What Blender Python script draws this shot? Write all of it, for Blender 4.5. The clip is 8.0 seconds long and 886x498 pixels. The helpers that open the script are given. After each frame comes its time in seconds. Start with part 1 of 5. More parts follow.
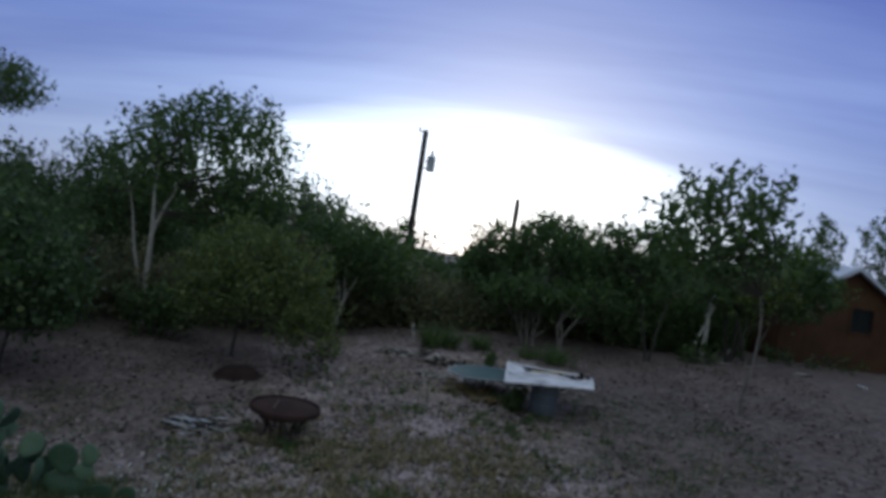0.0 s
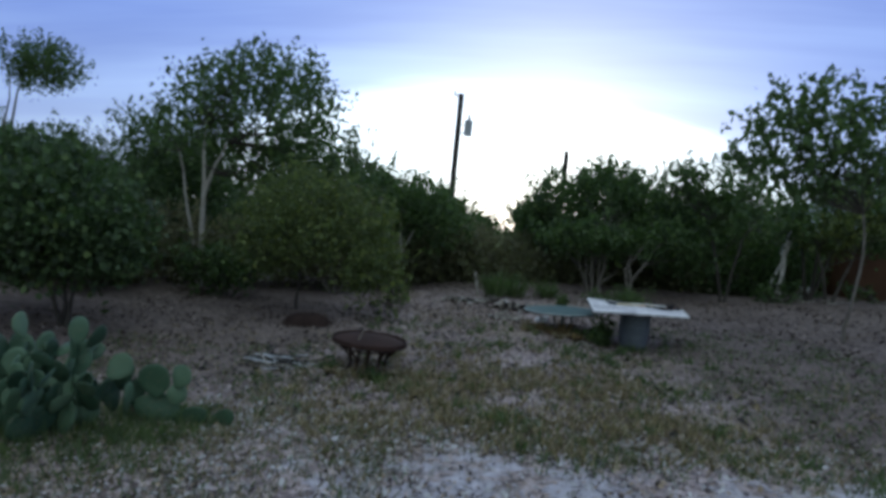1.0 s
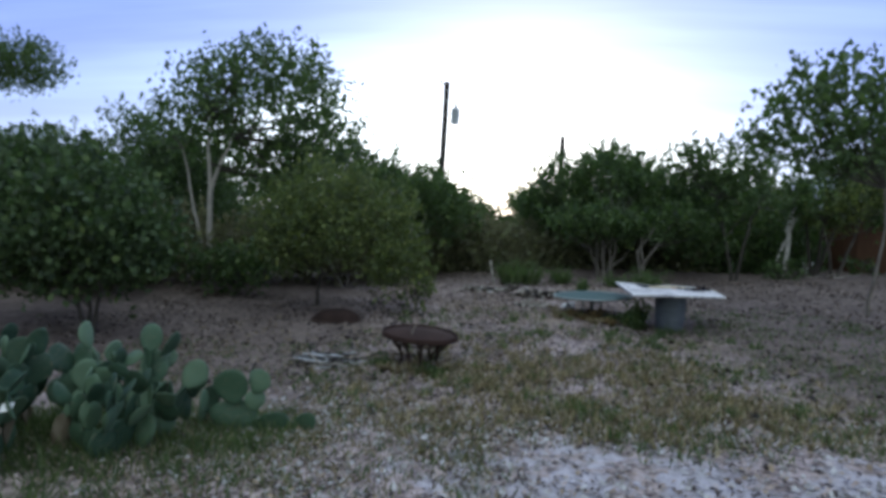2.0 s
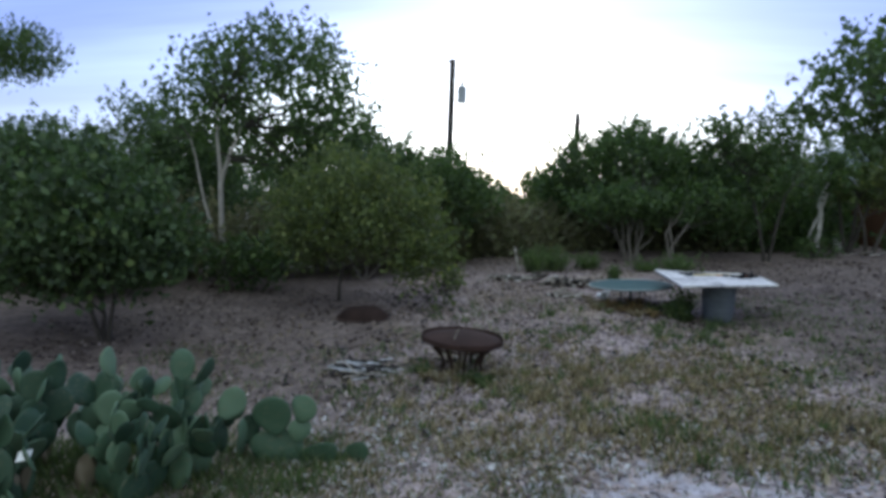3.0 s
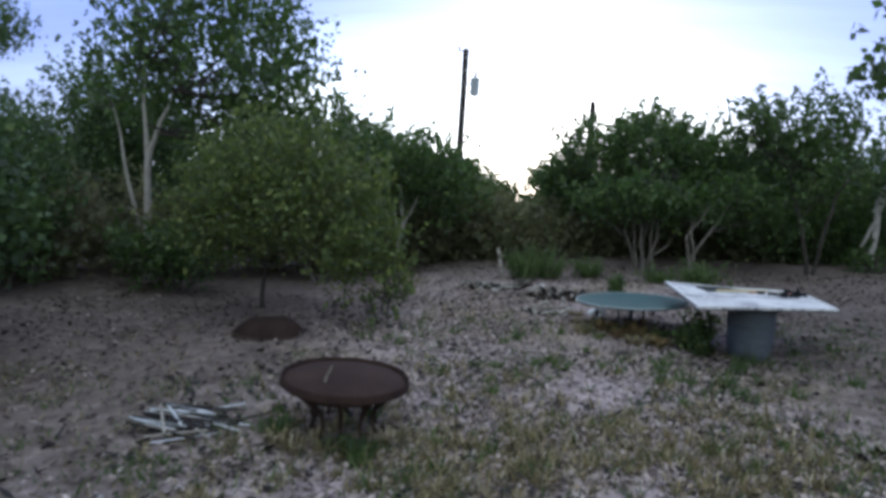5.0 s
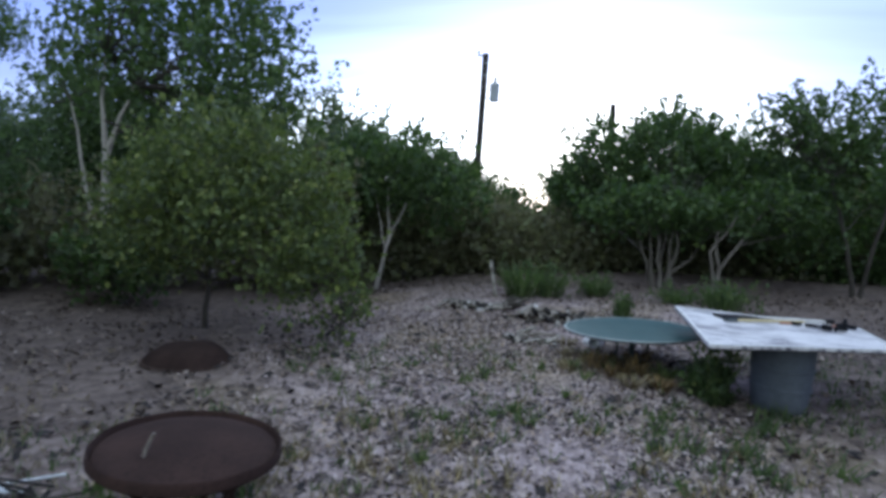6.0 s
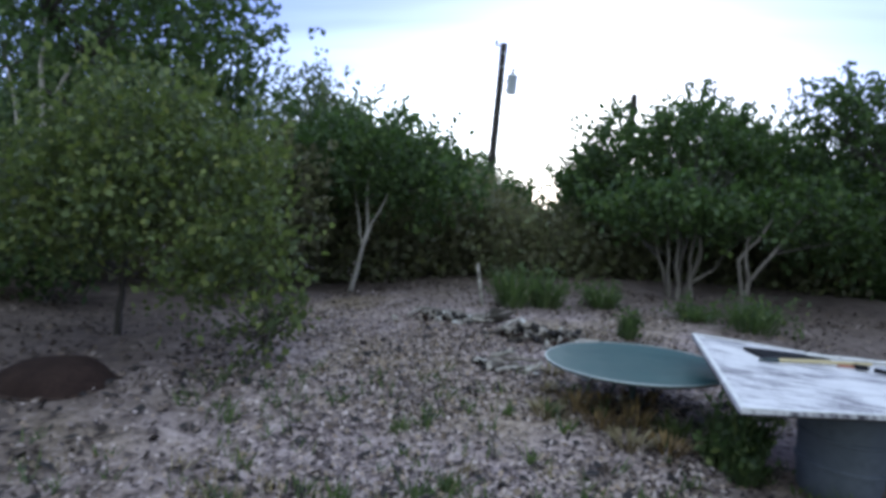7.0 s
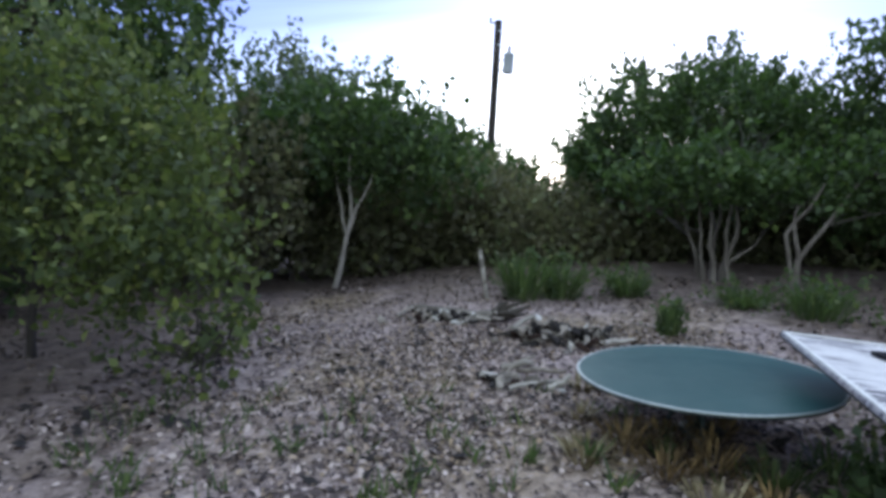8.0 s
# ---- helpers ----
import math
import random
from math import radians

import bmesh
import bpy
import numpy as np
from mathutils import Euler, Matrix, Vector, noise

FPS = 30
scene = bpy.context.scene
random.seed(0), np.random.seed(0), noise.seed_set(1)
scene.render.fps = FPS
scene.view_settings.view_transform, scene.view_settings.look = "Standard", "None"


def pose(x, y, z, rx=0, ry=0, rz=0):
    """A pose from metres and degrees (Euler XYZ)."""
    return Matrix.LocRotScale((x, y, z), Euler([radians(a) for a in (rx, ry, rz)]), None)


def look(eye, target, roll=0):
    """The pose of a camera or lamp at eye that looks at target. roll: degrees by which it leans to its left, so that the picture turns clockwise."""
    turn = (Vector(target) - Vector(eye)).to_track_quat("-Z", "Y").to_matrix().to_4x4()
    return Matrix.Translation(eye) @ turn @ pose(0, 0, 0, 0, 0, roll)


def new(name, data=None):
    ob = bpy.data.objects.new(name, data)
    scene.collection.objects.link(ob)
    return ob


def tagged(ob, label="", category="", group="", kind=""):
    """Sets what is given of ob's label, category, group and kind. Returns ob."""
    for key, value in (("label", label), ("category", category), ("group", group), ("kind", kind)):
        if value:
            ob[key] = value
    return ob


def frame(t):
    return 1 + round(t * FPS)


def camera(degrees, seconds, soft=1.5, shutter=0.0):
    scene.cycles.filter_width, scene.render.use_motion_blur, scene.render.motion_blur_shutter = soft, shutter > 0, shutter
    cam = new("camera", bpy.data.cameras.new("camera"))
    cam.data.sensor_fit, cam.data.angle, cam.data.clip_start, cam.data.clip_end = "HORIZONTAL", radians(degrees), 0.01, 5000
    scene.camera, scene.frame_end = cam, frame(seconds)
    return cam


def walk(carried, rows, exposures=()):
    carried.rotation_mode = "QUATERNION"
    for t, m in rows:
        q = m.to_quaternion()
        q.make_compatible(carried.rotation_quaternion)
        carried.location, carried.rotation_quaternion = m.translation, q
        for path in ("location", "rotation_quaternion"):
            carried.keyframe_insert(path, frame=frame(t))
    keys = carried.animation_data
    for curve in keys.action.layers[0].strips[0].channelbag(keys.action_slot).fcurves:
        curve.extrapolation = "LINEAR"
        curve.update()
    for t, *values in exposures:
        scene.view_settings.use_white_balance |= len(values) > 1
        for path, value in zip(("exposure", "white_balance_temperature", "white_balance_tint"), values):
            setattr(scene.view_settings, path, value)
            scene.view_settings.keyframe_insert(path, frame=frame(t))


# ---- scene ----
cam = camera(71.7, 8.0, soft=3.75, shutter=0.3)
PATH = [
    (0, (1.263, 1.806, 2.34), (0.978, 3.785, 2.347), 8.8),
    (0.5, (1.003, 2.038, 1.962), (0.614, 3.999, 1.986), 6.4),
    (1, (0.676, 2.27, 1.583), (0.297, 4.232, 1.508), 5.7),
    (1.2, (0.535, 2.231, 1.52), (0.168, 4.196, 1.449), 4.5),
    (2.3, (-0.278, 2.337, 1.536), (-0.565, 4.309, 1.375), 3.1),
    (2.5, (-0.379, 2.43, 1.564), (-0.678, 4.397, 1.361), 1.9),
    (3, (-0.547, 2.729, 1.66), (-0.86, 4.696, 1.487), 2.1),
    (3.5, (-0.675, 3.167, 1.652), (-0.966, 5.137, 1.465), 0.6),
    (4, (-0.544, 3.703, 1.584), (-0.843, 5.674, 1.428), 1.2),
    (4.5, (-0.267, 4.346, 1.49), (-0.606, 6.311, 1.329), 2.6),
    (4.7, (-0.133, 4.607, 1.47), (-0.494, 6.567, 1.304), 3.0),
    (5.8, (0.376, 6.076, 1.427), (-0.098, 8.014, 1.284), 4.3),
    (6, (0.438, 6.311, 1.424), (-0.053, 8.245, 1.287), 4.1),
    (6.5, (0.603, 6.979, 1.448), (0.073, 8.898, 1.261), 5.6),
    (7, (0.616, 7.685, 1.403), (0.061, 9.6, 1.251), 5.7),
    (7.5, (0.518, 8.252, 1.36), (-0.05, 10.164, 1.211), 4.8),
    (8, (0.364, 8.834, 1.263), (-0.196, 10.746, 1.081), 3.3),
]
EXPOSURES = [(0, -1.0, 5900, 0), (0.5, -0.93, 4720, -10), (1.0, -0.52, 5900, -6), (2.5, 0.02, 6150, -2), (4.5, 0.1, 6150, 0), (6.5, 0.22, 5800, 1), (8, 0.36, 6050, 2)]
walk(cam, [(t, look(eye, target, roll)) for t, eye, target, roll in PATH], EXPOSURES)

# ---- world and sun: dusk, thin cloud, a bright band low over the trees ----
SUN_AZ, SUN_EL = radians(-1.5), radians(9.0)
world = bpy.data.worlds.new("sky")
scene.world = world
world.use_nodes = True


def wire(tree, a, b):
    tree.links.new(a, b)


def calc(tree, op, a, b=None, clamp=False):
    n = tree.nodes.new("ShaderNodeMath")
    n.operation, n.use_clamp = op, clamp
    for i, v in enumerate((a, b)):
        if v is None:
            continue
        if isinstance(v, (int, float)):
            n.inputs[i].default_value = v
        else:
            wire(tree, v, n.inputs[i])
    return n.outputs[0]


def blend(tree, fac, a, b, mode="MIX"):
    n = tree.nodes.new("ShaderNodeMix")
    n.data_type, n.blend_type = "RGBA", mode
    for sock, v in ((n.inputs[0], fac), (n.inputs[6], a), (n.inputs[7], b)):
        if isinstance(v, (int, float)):
            sock.default_value = v
        elif isinstance(v, tuple):
            sock.default_value = (*v, 1)
        else:
            wire(tree, v, sock)
    return n.outputs[2]


def make_sky():
    t = world.node_tree
    t.nodes.clear()
    out = t.nodes.new("ShaderNodeOutputWorld")
    bg = t.nodes.new("ShaderNodeBackground")
    nishita = t.nodes.new("ShaderNodeTexSky")
    nishita.sky_type, nishita.sun_disc = "NISHITA", False
    nishita.sun_elevation, nishita.sun_rotation = SUN_EL, SUN_AZ
    coord = t.nodes.new("ShaderNodeTexCoord")
    xyz = t.nodes.new("ShaderNodeSeparateXYZ")
    wire(t, coord.outputs["Generated"], xyz.inputs[0])
    up = calc(t, "MAXIMUM", xyz.outputs[2], 0.0)
    lift = calc(t, "ADD", up, 0.10)
    plane = t.nodes.new("ShaderNodeCombineXYZ")
    wire(t, calc(t, "MULTIPLY", calc(t, "DIVIDE", xyz.outputs[0], lift), 0.17), plane.inputs[0])
    wire(t, calc(t, "DIVIDE", xyz.outputs[1], lift), plane.inputs[1])
    cloud = t.nodes.new("ShaderNodeTexNoise")
    cloud.inputs["Scale"].default_value, cloud.inputs["Detail"].default_value = 1.3, 5
    cloud.inputs["Roughness"].default_value = 0.55
    wire(t, plane.outputs[0], cloud.inputs["Vector"])
    mask = calc(t, "MULTIPLY", calc(t, "SUBTRACT", cloud.outputs["Fac"], 0.40), 4.2, True)
    # thin cloud over a blue-violet evening sky
    base = blend(t, mask, (0.12, 0.165, 0.90), (0.36, 0.45, 1.24))
    # paler towards the horizon
    low = calc(t, "SUBTRACT", 1.0, calc(t, "MULTIPLY", up, 3.8), True)
    base = blend(t, calc(t, "MULTIPLY", low, 0.66), base, (0.82, 0.88, 1.30))
    # an overcast sky is brightest overhead
    deck = calc(t, "MULTIPLY", calc(t, "SUBTRACT", xyz.outputs[2], 0.48), 2.6, True)
    base = blend(t, deck, base, (1.45, 1.60, 1.86))
    # cloud opposite the sunset is lit full on
    facing = calc(t, "ADD", calc(t, "MULTIPLY", xyz.outputs[1], -1.3), 0.05, True)
    base = blend(t, facing, base, (1.12, 1.18, 1.27))
    # glow of the low sun behind the cloud: wider than high
    glow_az = SUN_AZ - radians(4.5)
    sx, sy, sz = math.sin(glow_az), math.cos(glow_az), math.sin(radians(3.0))
    dx = calc(t, "SUBTRACT", xyz.outputs[0], sx)
    dy = calc(t, "SUBTRACT", xyz.outputs[1], sy)
    dz = calc(t, "MULTIPLY", calc(t, "SUBTRACT", xyz.outputs[2], sz), 1.5)
    d2 = calc(t, "ADD", calc(t, "ADD", calc(t, "MULTIPLY", dx, dx), calc(t, "MULTIPLY", dy, dy)), calc(t, "MULTIPLY", dz, dz))
    near = calc(t, "EXPONENT", calc(t, "MULTIPLY", d2, -6.6))
    # the bright cloud bank ends in a firm, domed upper edge
    bx = calc(t, "ADD", xyz.outputs[0], 0.11)
    b2 = calc(t, "MULTIPLY", bx, bx)
    dome = calc(t, "SUBTRACT", 0.212, calc(t, "MULTIPLY", b2, calc(t, "ADD", calc(t, "MULTIPLY", b2, 1.6), 0.42)))
    dome = calc(t, "ADD", dome, calc(t, "MULTIPLY", calc(t, "SUBTRACT", cloud.outputs["Fac"], 0.5), 0.06))
    bank = calc(t, "ADD", calc(t, "MULTIPLY", calc(t, "SUBTRACT", dome, xyz.outputs[2]), 22.0), 0.5, True)
    bank = calc(t, "MULTIPLY", bank, calc(t, "GREATER_THAN", xyz.outputs[1], 0.0))
    wide = calc(t, "EXPONENT", calc(t, "MULTIPLY", d2, -1.6))
    ragged = calc(t, "ADD", calc(t, "MULTIPLY", cloud.outputs["Fac"], 0.7), 0.65)
    near = calc(t, "MULTIPLY", near, ragged)
    glow = blend(t, 1.0, blend(t, 1.0, blend(t, near, (0.0, 0.0, 0.0), (0.98, 1.05, 1.26)), blend(t, bank, (0.0, 0.0, 0.0), (1.55, 1.52, 1.38)), "ADD"), blend(t, wide, (0.0, 0.0, 0.0), (0.18, 0.26, 0.28)), "ADD")
    clouds = blend(t, 1.0, base, glow, "ADD")
    dim = blend(t, 1.0, nishita.outputs[0], (0.04, 0.04, 0.04), "MULTIPLY")
    wire(t, blend(t, 1.0, clouds, dim, "ADD"), bg.inputs["Color"])
    bg.inputs["Strength"].default_value = 0.80
    wire(t, bg.outputs[0], out.inputs[0])


make_sky()
sun = new("sun", bpy.data.lights.new("sun", "SUN"))
sun.data.energy, sun.data.angle, sun.data.color = 0.6, radians(30), (1.0, 0.97, 0.92)
sun.matrix_world = look((math.sin(SUN_AZ) * 50, math.cos(SUN_AZ) * 50, 50 * math.tan(radians(16))), (0, 0, 0))


# ---- materials ----
def shader(name, rough=0.8, metal=0.0, spec=0.3):
    m = bpy.data.materials.new(name)
    m.use_nodes = True
    t = m.node_tree
    p = t.nodes["Principled BSDF"]
    p.inputs["Roughness"].default_value, p.inputs["Metallic"].default_value = rough, metal
    p.inputs["Specular IOR Level"].default_value = spec
    return m, t, p


def noise_tex(t, scale, detail=4, rough=0.6, stretch=None, out="Fac"):
    c = t.nodes.new("ShaderNodeTexCoord")
    n = t.nodes.new("ShaderNodeTexNoise")
    n.inputs["Scale"].default_value, n.inputs["Detail"].default_value, n.inputs["Roughness"].default_value = scale, detail, rough
    vec = c.outputs["Object"]
    if stretch:
        mp = t.nodes.new("ShaderNodeMapping")
        mp.inputs["Scale"].default_value = stretch
        wire(t, vec, mp.inputs["Vector"])
        vec = mp.outputs[0]
    wire(t, vec, n.inputs["Vector"])
    return n.outputs[out]


def ramp(t, fac, *stops):
    r = t.nodes.new("ShaderNodeValToRGB")
    e = r.color_ramp.elements
    while len(e) < len(stops):
        e.new(0.5)
    for el, (pos, col) in zip(e, stops):
        el.position, el.color = pos, (*col, 1)
    wire(t, fac, r.inputs[0])
    return r.outputs[0]


def relief(t, p, height, strength=0.4, dist=0.01):
    b = t.nodes.new("ShaderNodeBump")
    b.inputs["Strength"].default_value, b.inputs["Distance"].default_value = strength, dist
    wire(t, height, b.inputs["Height"])
    wire(t, b.outputs[0], p.inputs["Normal"])


def two_scale(name, a, b, c, big=1.5, fine=40, rough=0.8, metal=0.0, spec=0.3, bump=0.4, dist=0.004, stretch=None):
    """Colours a to b by large stains, towards c by fine grain."""
    m, t, p = shader(name, rough, metal, spec)
    f1 = ramp(t, noise_tex(t, big), (0.35, a), (0.65, b))
    fine_n = noise_tex(t, fine, 3, 0.7, stretch)
    f2 = calc(t, "MULTIPLY", calc(t, "SUBTRACT", fine_n, 0.45), 2.4, True)
    wire(t, blend(t, f2, f1, c), p.inputs["Base Color"])
    relief(t, p, fine_n, bump, dist)
    return m


def foliage_mat(name, dark, mid, light, through_col):
    m, t, p = shader(name, 0.52, 0.0, 0.32)
    g = t.nodes.new("ShaderNodeNewGeometry")
    col = ramp(t, g.outputs["Random Per Island"], (0.0, tuple(v * 0.4 for v in dark)), (0.3, dark), (0.6, mid), (0.88, tuple(v * 1.3 for v in light)), (1.0, (light[0] * 1.7, light[1] * 1.45, light[2])))
    patch = noise_tex(t, 0.9, 2)
    col = blend(t, calc(t, "MULTIPLY", patch, 0.3), col, dark)
    # sprays of young and old leaf
    young = calc(t, "MULTIPLY", calc(t, "SUBTRACT", noise_tex(t, 3.6, 2), 0.54), 4.0, True)
    col = blend(t, calc(t, "MULTIPLY", young, 0.55), col, (light[0] * 1.25, light[1] * 1.1, light[2]))
    # grey veil mixed into the leaf colour, lifting the darks as haze does
    veil = calc(t, "ADD", calc(t, "MULTIPLY", noise_tex(t, 9, 3), 0.3), 0.12)
    col = blend(t, veil, col, (0.140, 0.146, 0.106))
    wire(t, col, p.inputs["Base Color"])
    tr = t.nodes.new("ShaderNodeBsdfTranslucent")
    tr.inputs["Color"].default_value = (*through_col, 1)
    mx = t.nodes.new("ShaderNodeMixShader")
    mx.inputs[0].default_value = 0.45
    out = t.nodes["Material Output"]
    wire(t, p.outputs[0], mx.inputs[1])
    wire(t, tr.outputs[0], mx.inputs[2])
    wire(t, mx.outputs[0], out.inputs[0])
    return m


def ground_mat():
    m, t, p = shader("dry_soil", 0.85, 0.0, 0.25)
    n1, n2, n3 = noise_tex(t, 0.55, 4), noise_tex(t, 7, 6, 0.7), noise_tex(t, 60, 3, 0.7)
    soil = ramp(t, n2, (0.3, (0.085, 0.063, 0.060)), (0.5, (0.315, 0.248, 0.242)), (0.70, (0.54, 0.449, 0.445)))
    straw = ramp(t, n2, (0.3, (0.095, 0.075, 0.05)), (0.7, (0.36, 0.278, 0.18)))
    col = blend(t, calc(t, "MULTIPLY", calc(t, "SUBTRACT", n1, 0.46), 5.0, True), soil, straw)
    blot = noise_tex(t, 15, 3, 0.6)
    col = blend(t, calc(t, "MULTIPLY", calc(t, "MULTIPLY", calc(t, "SUBTRACT", blot, 0.53), 9.0, True), 0.85), col, (0.05, 0.038, 0.038))
    col = blend(t, calc(t, "MULTIPLY", calc(t, "MULTIPLY", calc(t, "SUBTRACT", 0.43, blot), 9.0, True), 0.75), col, (0.50, 0.413, 0.39))
    # dark humus plus painted-in shade, under the trees and to the east, with ragged edges
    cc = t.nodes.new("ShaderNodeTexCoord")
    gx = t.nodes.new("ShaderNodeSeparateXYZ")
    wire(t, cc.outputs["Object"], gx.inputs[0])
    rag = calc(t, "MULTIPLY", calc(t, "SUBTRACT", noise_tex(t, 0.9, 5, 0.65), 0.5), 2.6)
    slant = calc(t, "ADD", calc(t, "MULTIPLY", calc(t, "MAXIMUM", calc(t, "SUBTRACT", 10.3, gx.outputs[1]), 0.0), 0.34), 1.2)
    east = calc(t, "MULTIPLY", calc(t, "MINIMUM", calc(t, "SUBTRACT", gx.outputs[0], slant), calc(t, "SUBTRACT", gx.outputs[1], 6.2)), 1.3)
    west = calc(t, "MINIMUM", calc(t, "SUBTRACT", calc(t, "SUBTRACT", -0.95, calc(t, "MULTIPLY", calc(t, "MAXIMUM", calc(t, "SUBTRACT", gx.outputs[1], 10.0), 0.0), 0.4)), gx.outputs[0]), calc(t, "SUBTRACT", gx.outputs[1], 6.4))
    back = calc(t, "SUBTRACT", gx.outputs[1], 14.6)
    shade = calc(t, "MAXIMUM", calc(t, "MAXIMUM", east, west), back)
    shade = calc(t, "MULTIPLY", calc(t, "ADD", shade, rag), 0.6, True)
    shaded_humus = ramp(t, n2, (0.3, (0.058, 0.042, 0.036)), (0.55, (0.135, 0.104, 0.090)), (0.75, (0.24, 0.190, 0.170)))
    col = blend(t, calc(t, "MULTIPLY", shade, 0.93), col, shaded_humus)
    # pale limestone gravel of the drive, with a ragged edge
    c = t.nodes.new("ShaderNodeTexCoord")
    xyz = t.nodes.new("ShaderNodeSeparateXYZ")
    wire(t, c.outputs["Object"], xyz.inputs[0])
    line = calc(t, "SUBTRACT", calc(t, "ADD", calc(t, "MULTIPLY", xyz.outputs[0], 0.06), 6.45), xyz.outputs[1])
    edge = calc(t, "ADD", line, calc(t, "MULTIPLY", calc(t, "SUBTRACT", noise_tex(t, 2.4, 6, 0.7), 0.5), 4.4))
    edge = calc(t, "ADD", edge, calc(t, "MULTIPLY", calc(t, "SUBTRACT", noise_tex(t, 0.4, 2), 0.5), 2.5))
    edge = calc(t, "ADD", calc(t, "MULTIPLY", calc(t, "SUBTRACT", noise_tex(t, 3.0, 5, 0.7), 0.5), 3.2), calc(t, "MINIMUM", edge, calc(t, "ADD", calc(t, "MULTIPLY", xyz.outputs[0], 0.9), 0.75)))
    gravel = ramp(t, noise_tex(t, 18, 5, 0.75), (0.3, (0.28, 0.259, 0.28)), (0.6, (0.50, 0.466, 0.51)), (0.8, (0.68, 0.634, 0.68)))
    col = blend(t, calc(t, "MULTIPLY", edge, 2.2, True), col, gravel)
    col = blend(t, calc(t, "MULTIPLY", calc(t, "SUBTRACT", n3, 0.5), 1.6, True), col, (0.07, 0.053, 0.04))
    wire(t, col, p.inputs["Base Color"])
    relief(t, p, calc(t, "ADD", n2, calc(t, "MULTIPLY", n3, 0.4)), 0.8, 0.03)
    return m


def island_mat(name, *stops, rough=0.75, clumped=0.8):
    m, t, p = shader(name, rough, 0.0, 0.28)
    g = t.nodes.new("ShaderNodeNewGeometry")
    col = ramp(t, g.outputs["Random Per Island"], *stops)
    col = blend(t, calc(t, "MULTIPLY", noise_tex(t, 90, 2), 0.45), col, tuple(v * 0.45 for v in stops[0][1]))
    # whole tufts differ, not single blades
    tuft = calc(t, "MULTIPLY", calc(t, "SUBTRACT", noise_tex(t, 13, 2), 0.48), 6.0, True)
    col = blend(t, calc(t, "MULTIPLY", tuft, clumped), col, tuple(v * 0.4 for v in stops[1][1]))
    wire(t, col, p.inputs["Base Color"])
    return m


M_GROUND = ground_mat()
M_LEAF = foliage_mat("leaf_dark_green", (0.029, 0.063, 0.018), (0.063, 0.128, 0.035), (0.124, 0.201, 0.059), (0.067, 0.124, 0.019))
M_LEAF_OLIVE = foliage_mat("leaf_olive", (0.029, 0.051, 0.014), (0.086, 0.138, 0.037), (0.212, 0.262, 0.070), (0.136, 0.182, 0.036))
M_LEAF_GREY = foliage_mat("leaf_grey_green", (0.055, 0.085, 0.041), (0.122, 0.171, 0.091), (0.220, 0.281, 0.146), (0.146, 0.195, 0.073))
M_LEAF_FAR = foliage_mat("leaf_far", (0.033, 0.067, 0.023), (0.071, 0.132, 0.041), (0.118, 0.190, 0.059), (0.050, 0.092, 0.020))
M_UNDER = foliage_mat("undergrowth_leaf", (0.115, 0.108, 0.066), (0.205, 0.190, 0.112), (0.190, 0.235, 0.112), (0.190, 0.190, 0.080))
M_WEED = foliage_mat("weed_green", (0.026, 0.056, 0.016), (0.062, 0.120, 0.034), (0.140, 0.185, 0.055), (0.110, 0.175, 0.042))
M_STRAW = island_mat("dry_grass", (0.0, (0.13, 0.10, 0.05)), (0.5, (0.27, 0.22, 0.12)), (0.85, (0.42, 0.36, 0.22)), (1.0, (0.55, 0.50, 0.36)))
M_WITHER = island_mat("withered_grass", (0.0, (0.10, 0.075, 0.04)), (0.5, (0.24, 0.165, 0.075)), (0.9, (0.40, 0.27, 0.115)), (1.0, (0.52, 0.38, 0.17)))
M_TUSSOCK = island_mat("tussock_grass", (0.0, (0.08, 0.075, 0.04)), (0.4, (0.25, 0.20, 0.10)), (0.75, (0.46, 0.37, 0.19)), (1.0, (0.66, 0.58, 0.40)))
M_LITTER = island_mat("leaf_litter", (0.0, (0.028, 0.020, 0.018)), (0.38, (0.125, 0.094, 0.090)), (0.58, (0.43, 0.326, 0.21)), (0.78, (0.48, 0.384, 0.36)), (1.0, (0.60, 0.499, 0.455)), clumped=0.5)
# darker copy of the litter, with shade put into its colour
M_LITTER_DARK = island_mat("shaded_leaf_litter", (0.0, (0.025, 0.018, 0.015)), (0.5, (0.095, 0.069, 0.055)), (0.85, (0.21, 0.158, 0.125)), (1.0, (0.42, 0.346, 0.31)))
M_SCRAPS = island_mat("bark_scraps", (0.0, (0.018, 0.013, 0.013)), (0.36, (0.055, 0.041, 0.040)), (0.46, (0.38, 0.278, 0.19)), (0.75, (0.52, 0.422, 0.40)), (1.0, (0.64, 0.538, 0.49)), clumped=0.15)
M_STONE = island_mat("limestone_pebbles", (0.0, (0.22, 0.20, 0.19)), (0.6, (0.45, 0.43, 0.42)), (1.0, (0.68, 0.66, 0.65)), clumped=0.2)
M_BARK = two_scale("grey_bark", (0.11, 0.095, 0.082), (0.21, 0.19, 0.165), (0.08, 0.07, 0.06), 3, 30, 0.9, bump=0.8, dist=0.01, stretch=(1, 1, 0.25))
M_BARK_DARK = two_scale("dark_bark", (0.04, 0.035, 0.03), (0.08, 0.07, 0.06), (0.025, 0.02, 0.018), 3, 30, 0.9, bump=0.8, dist=0.01, stretch=(1, 1, 0.25))
M_BARK_PALE = two_scale("pale_bark", (0.27, 0.25, 0.22), (0.44, 0.41, 0.37), (0.22, 0.19, 0.16), 3, 30, 0.9, bump=0.7, dist=0.008, stretch=(1, 1, 0.25))
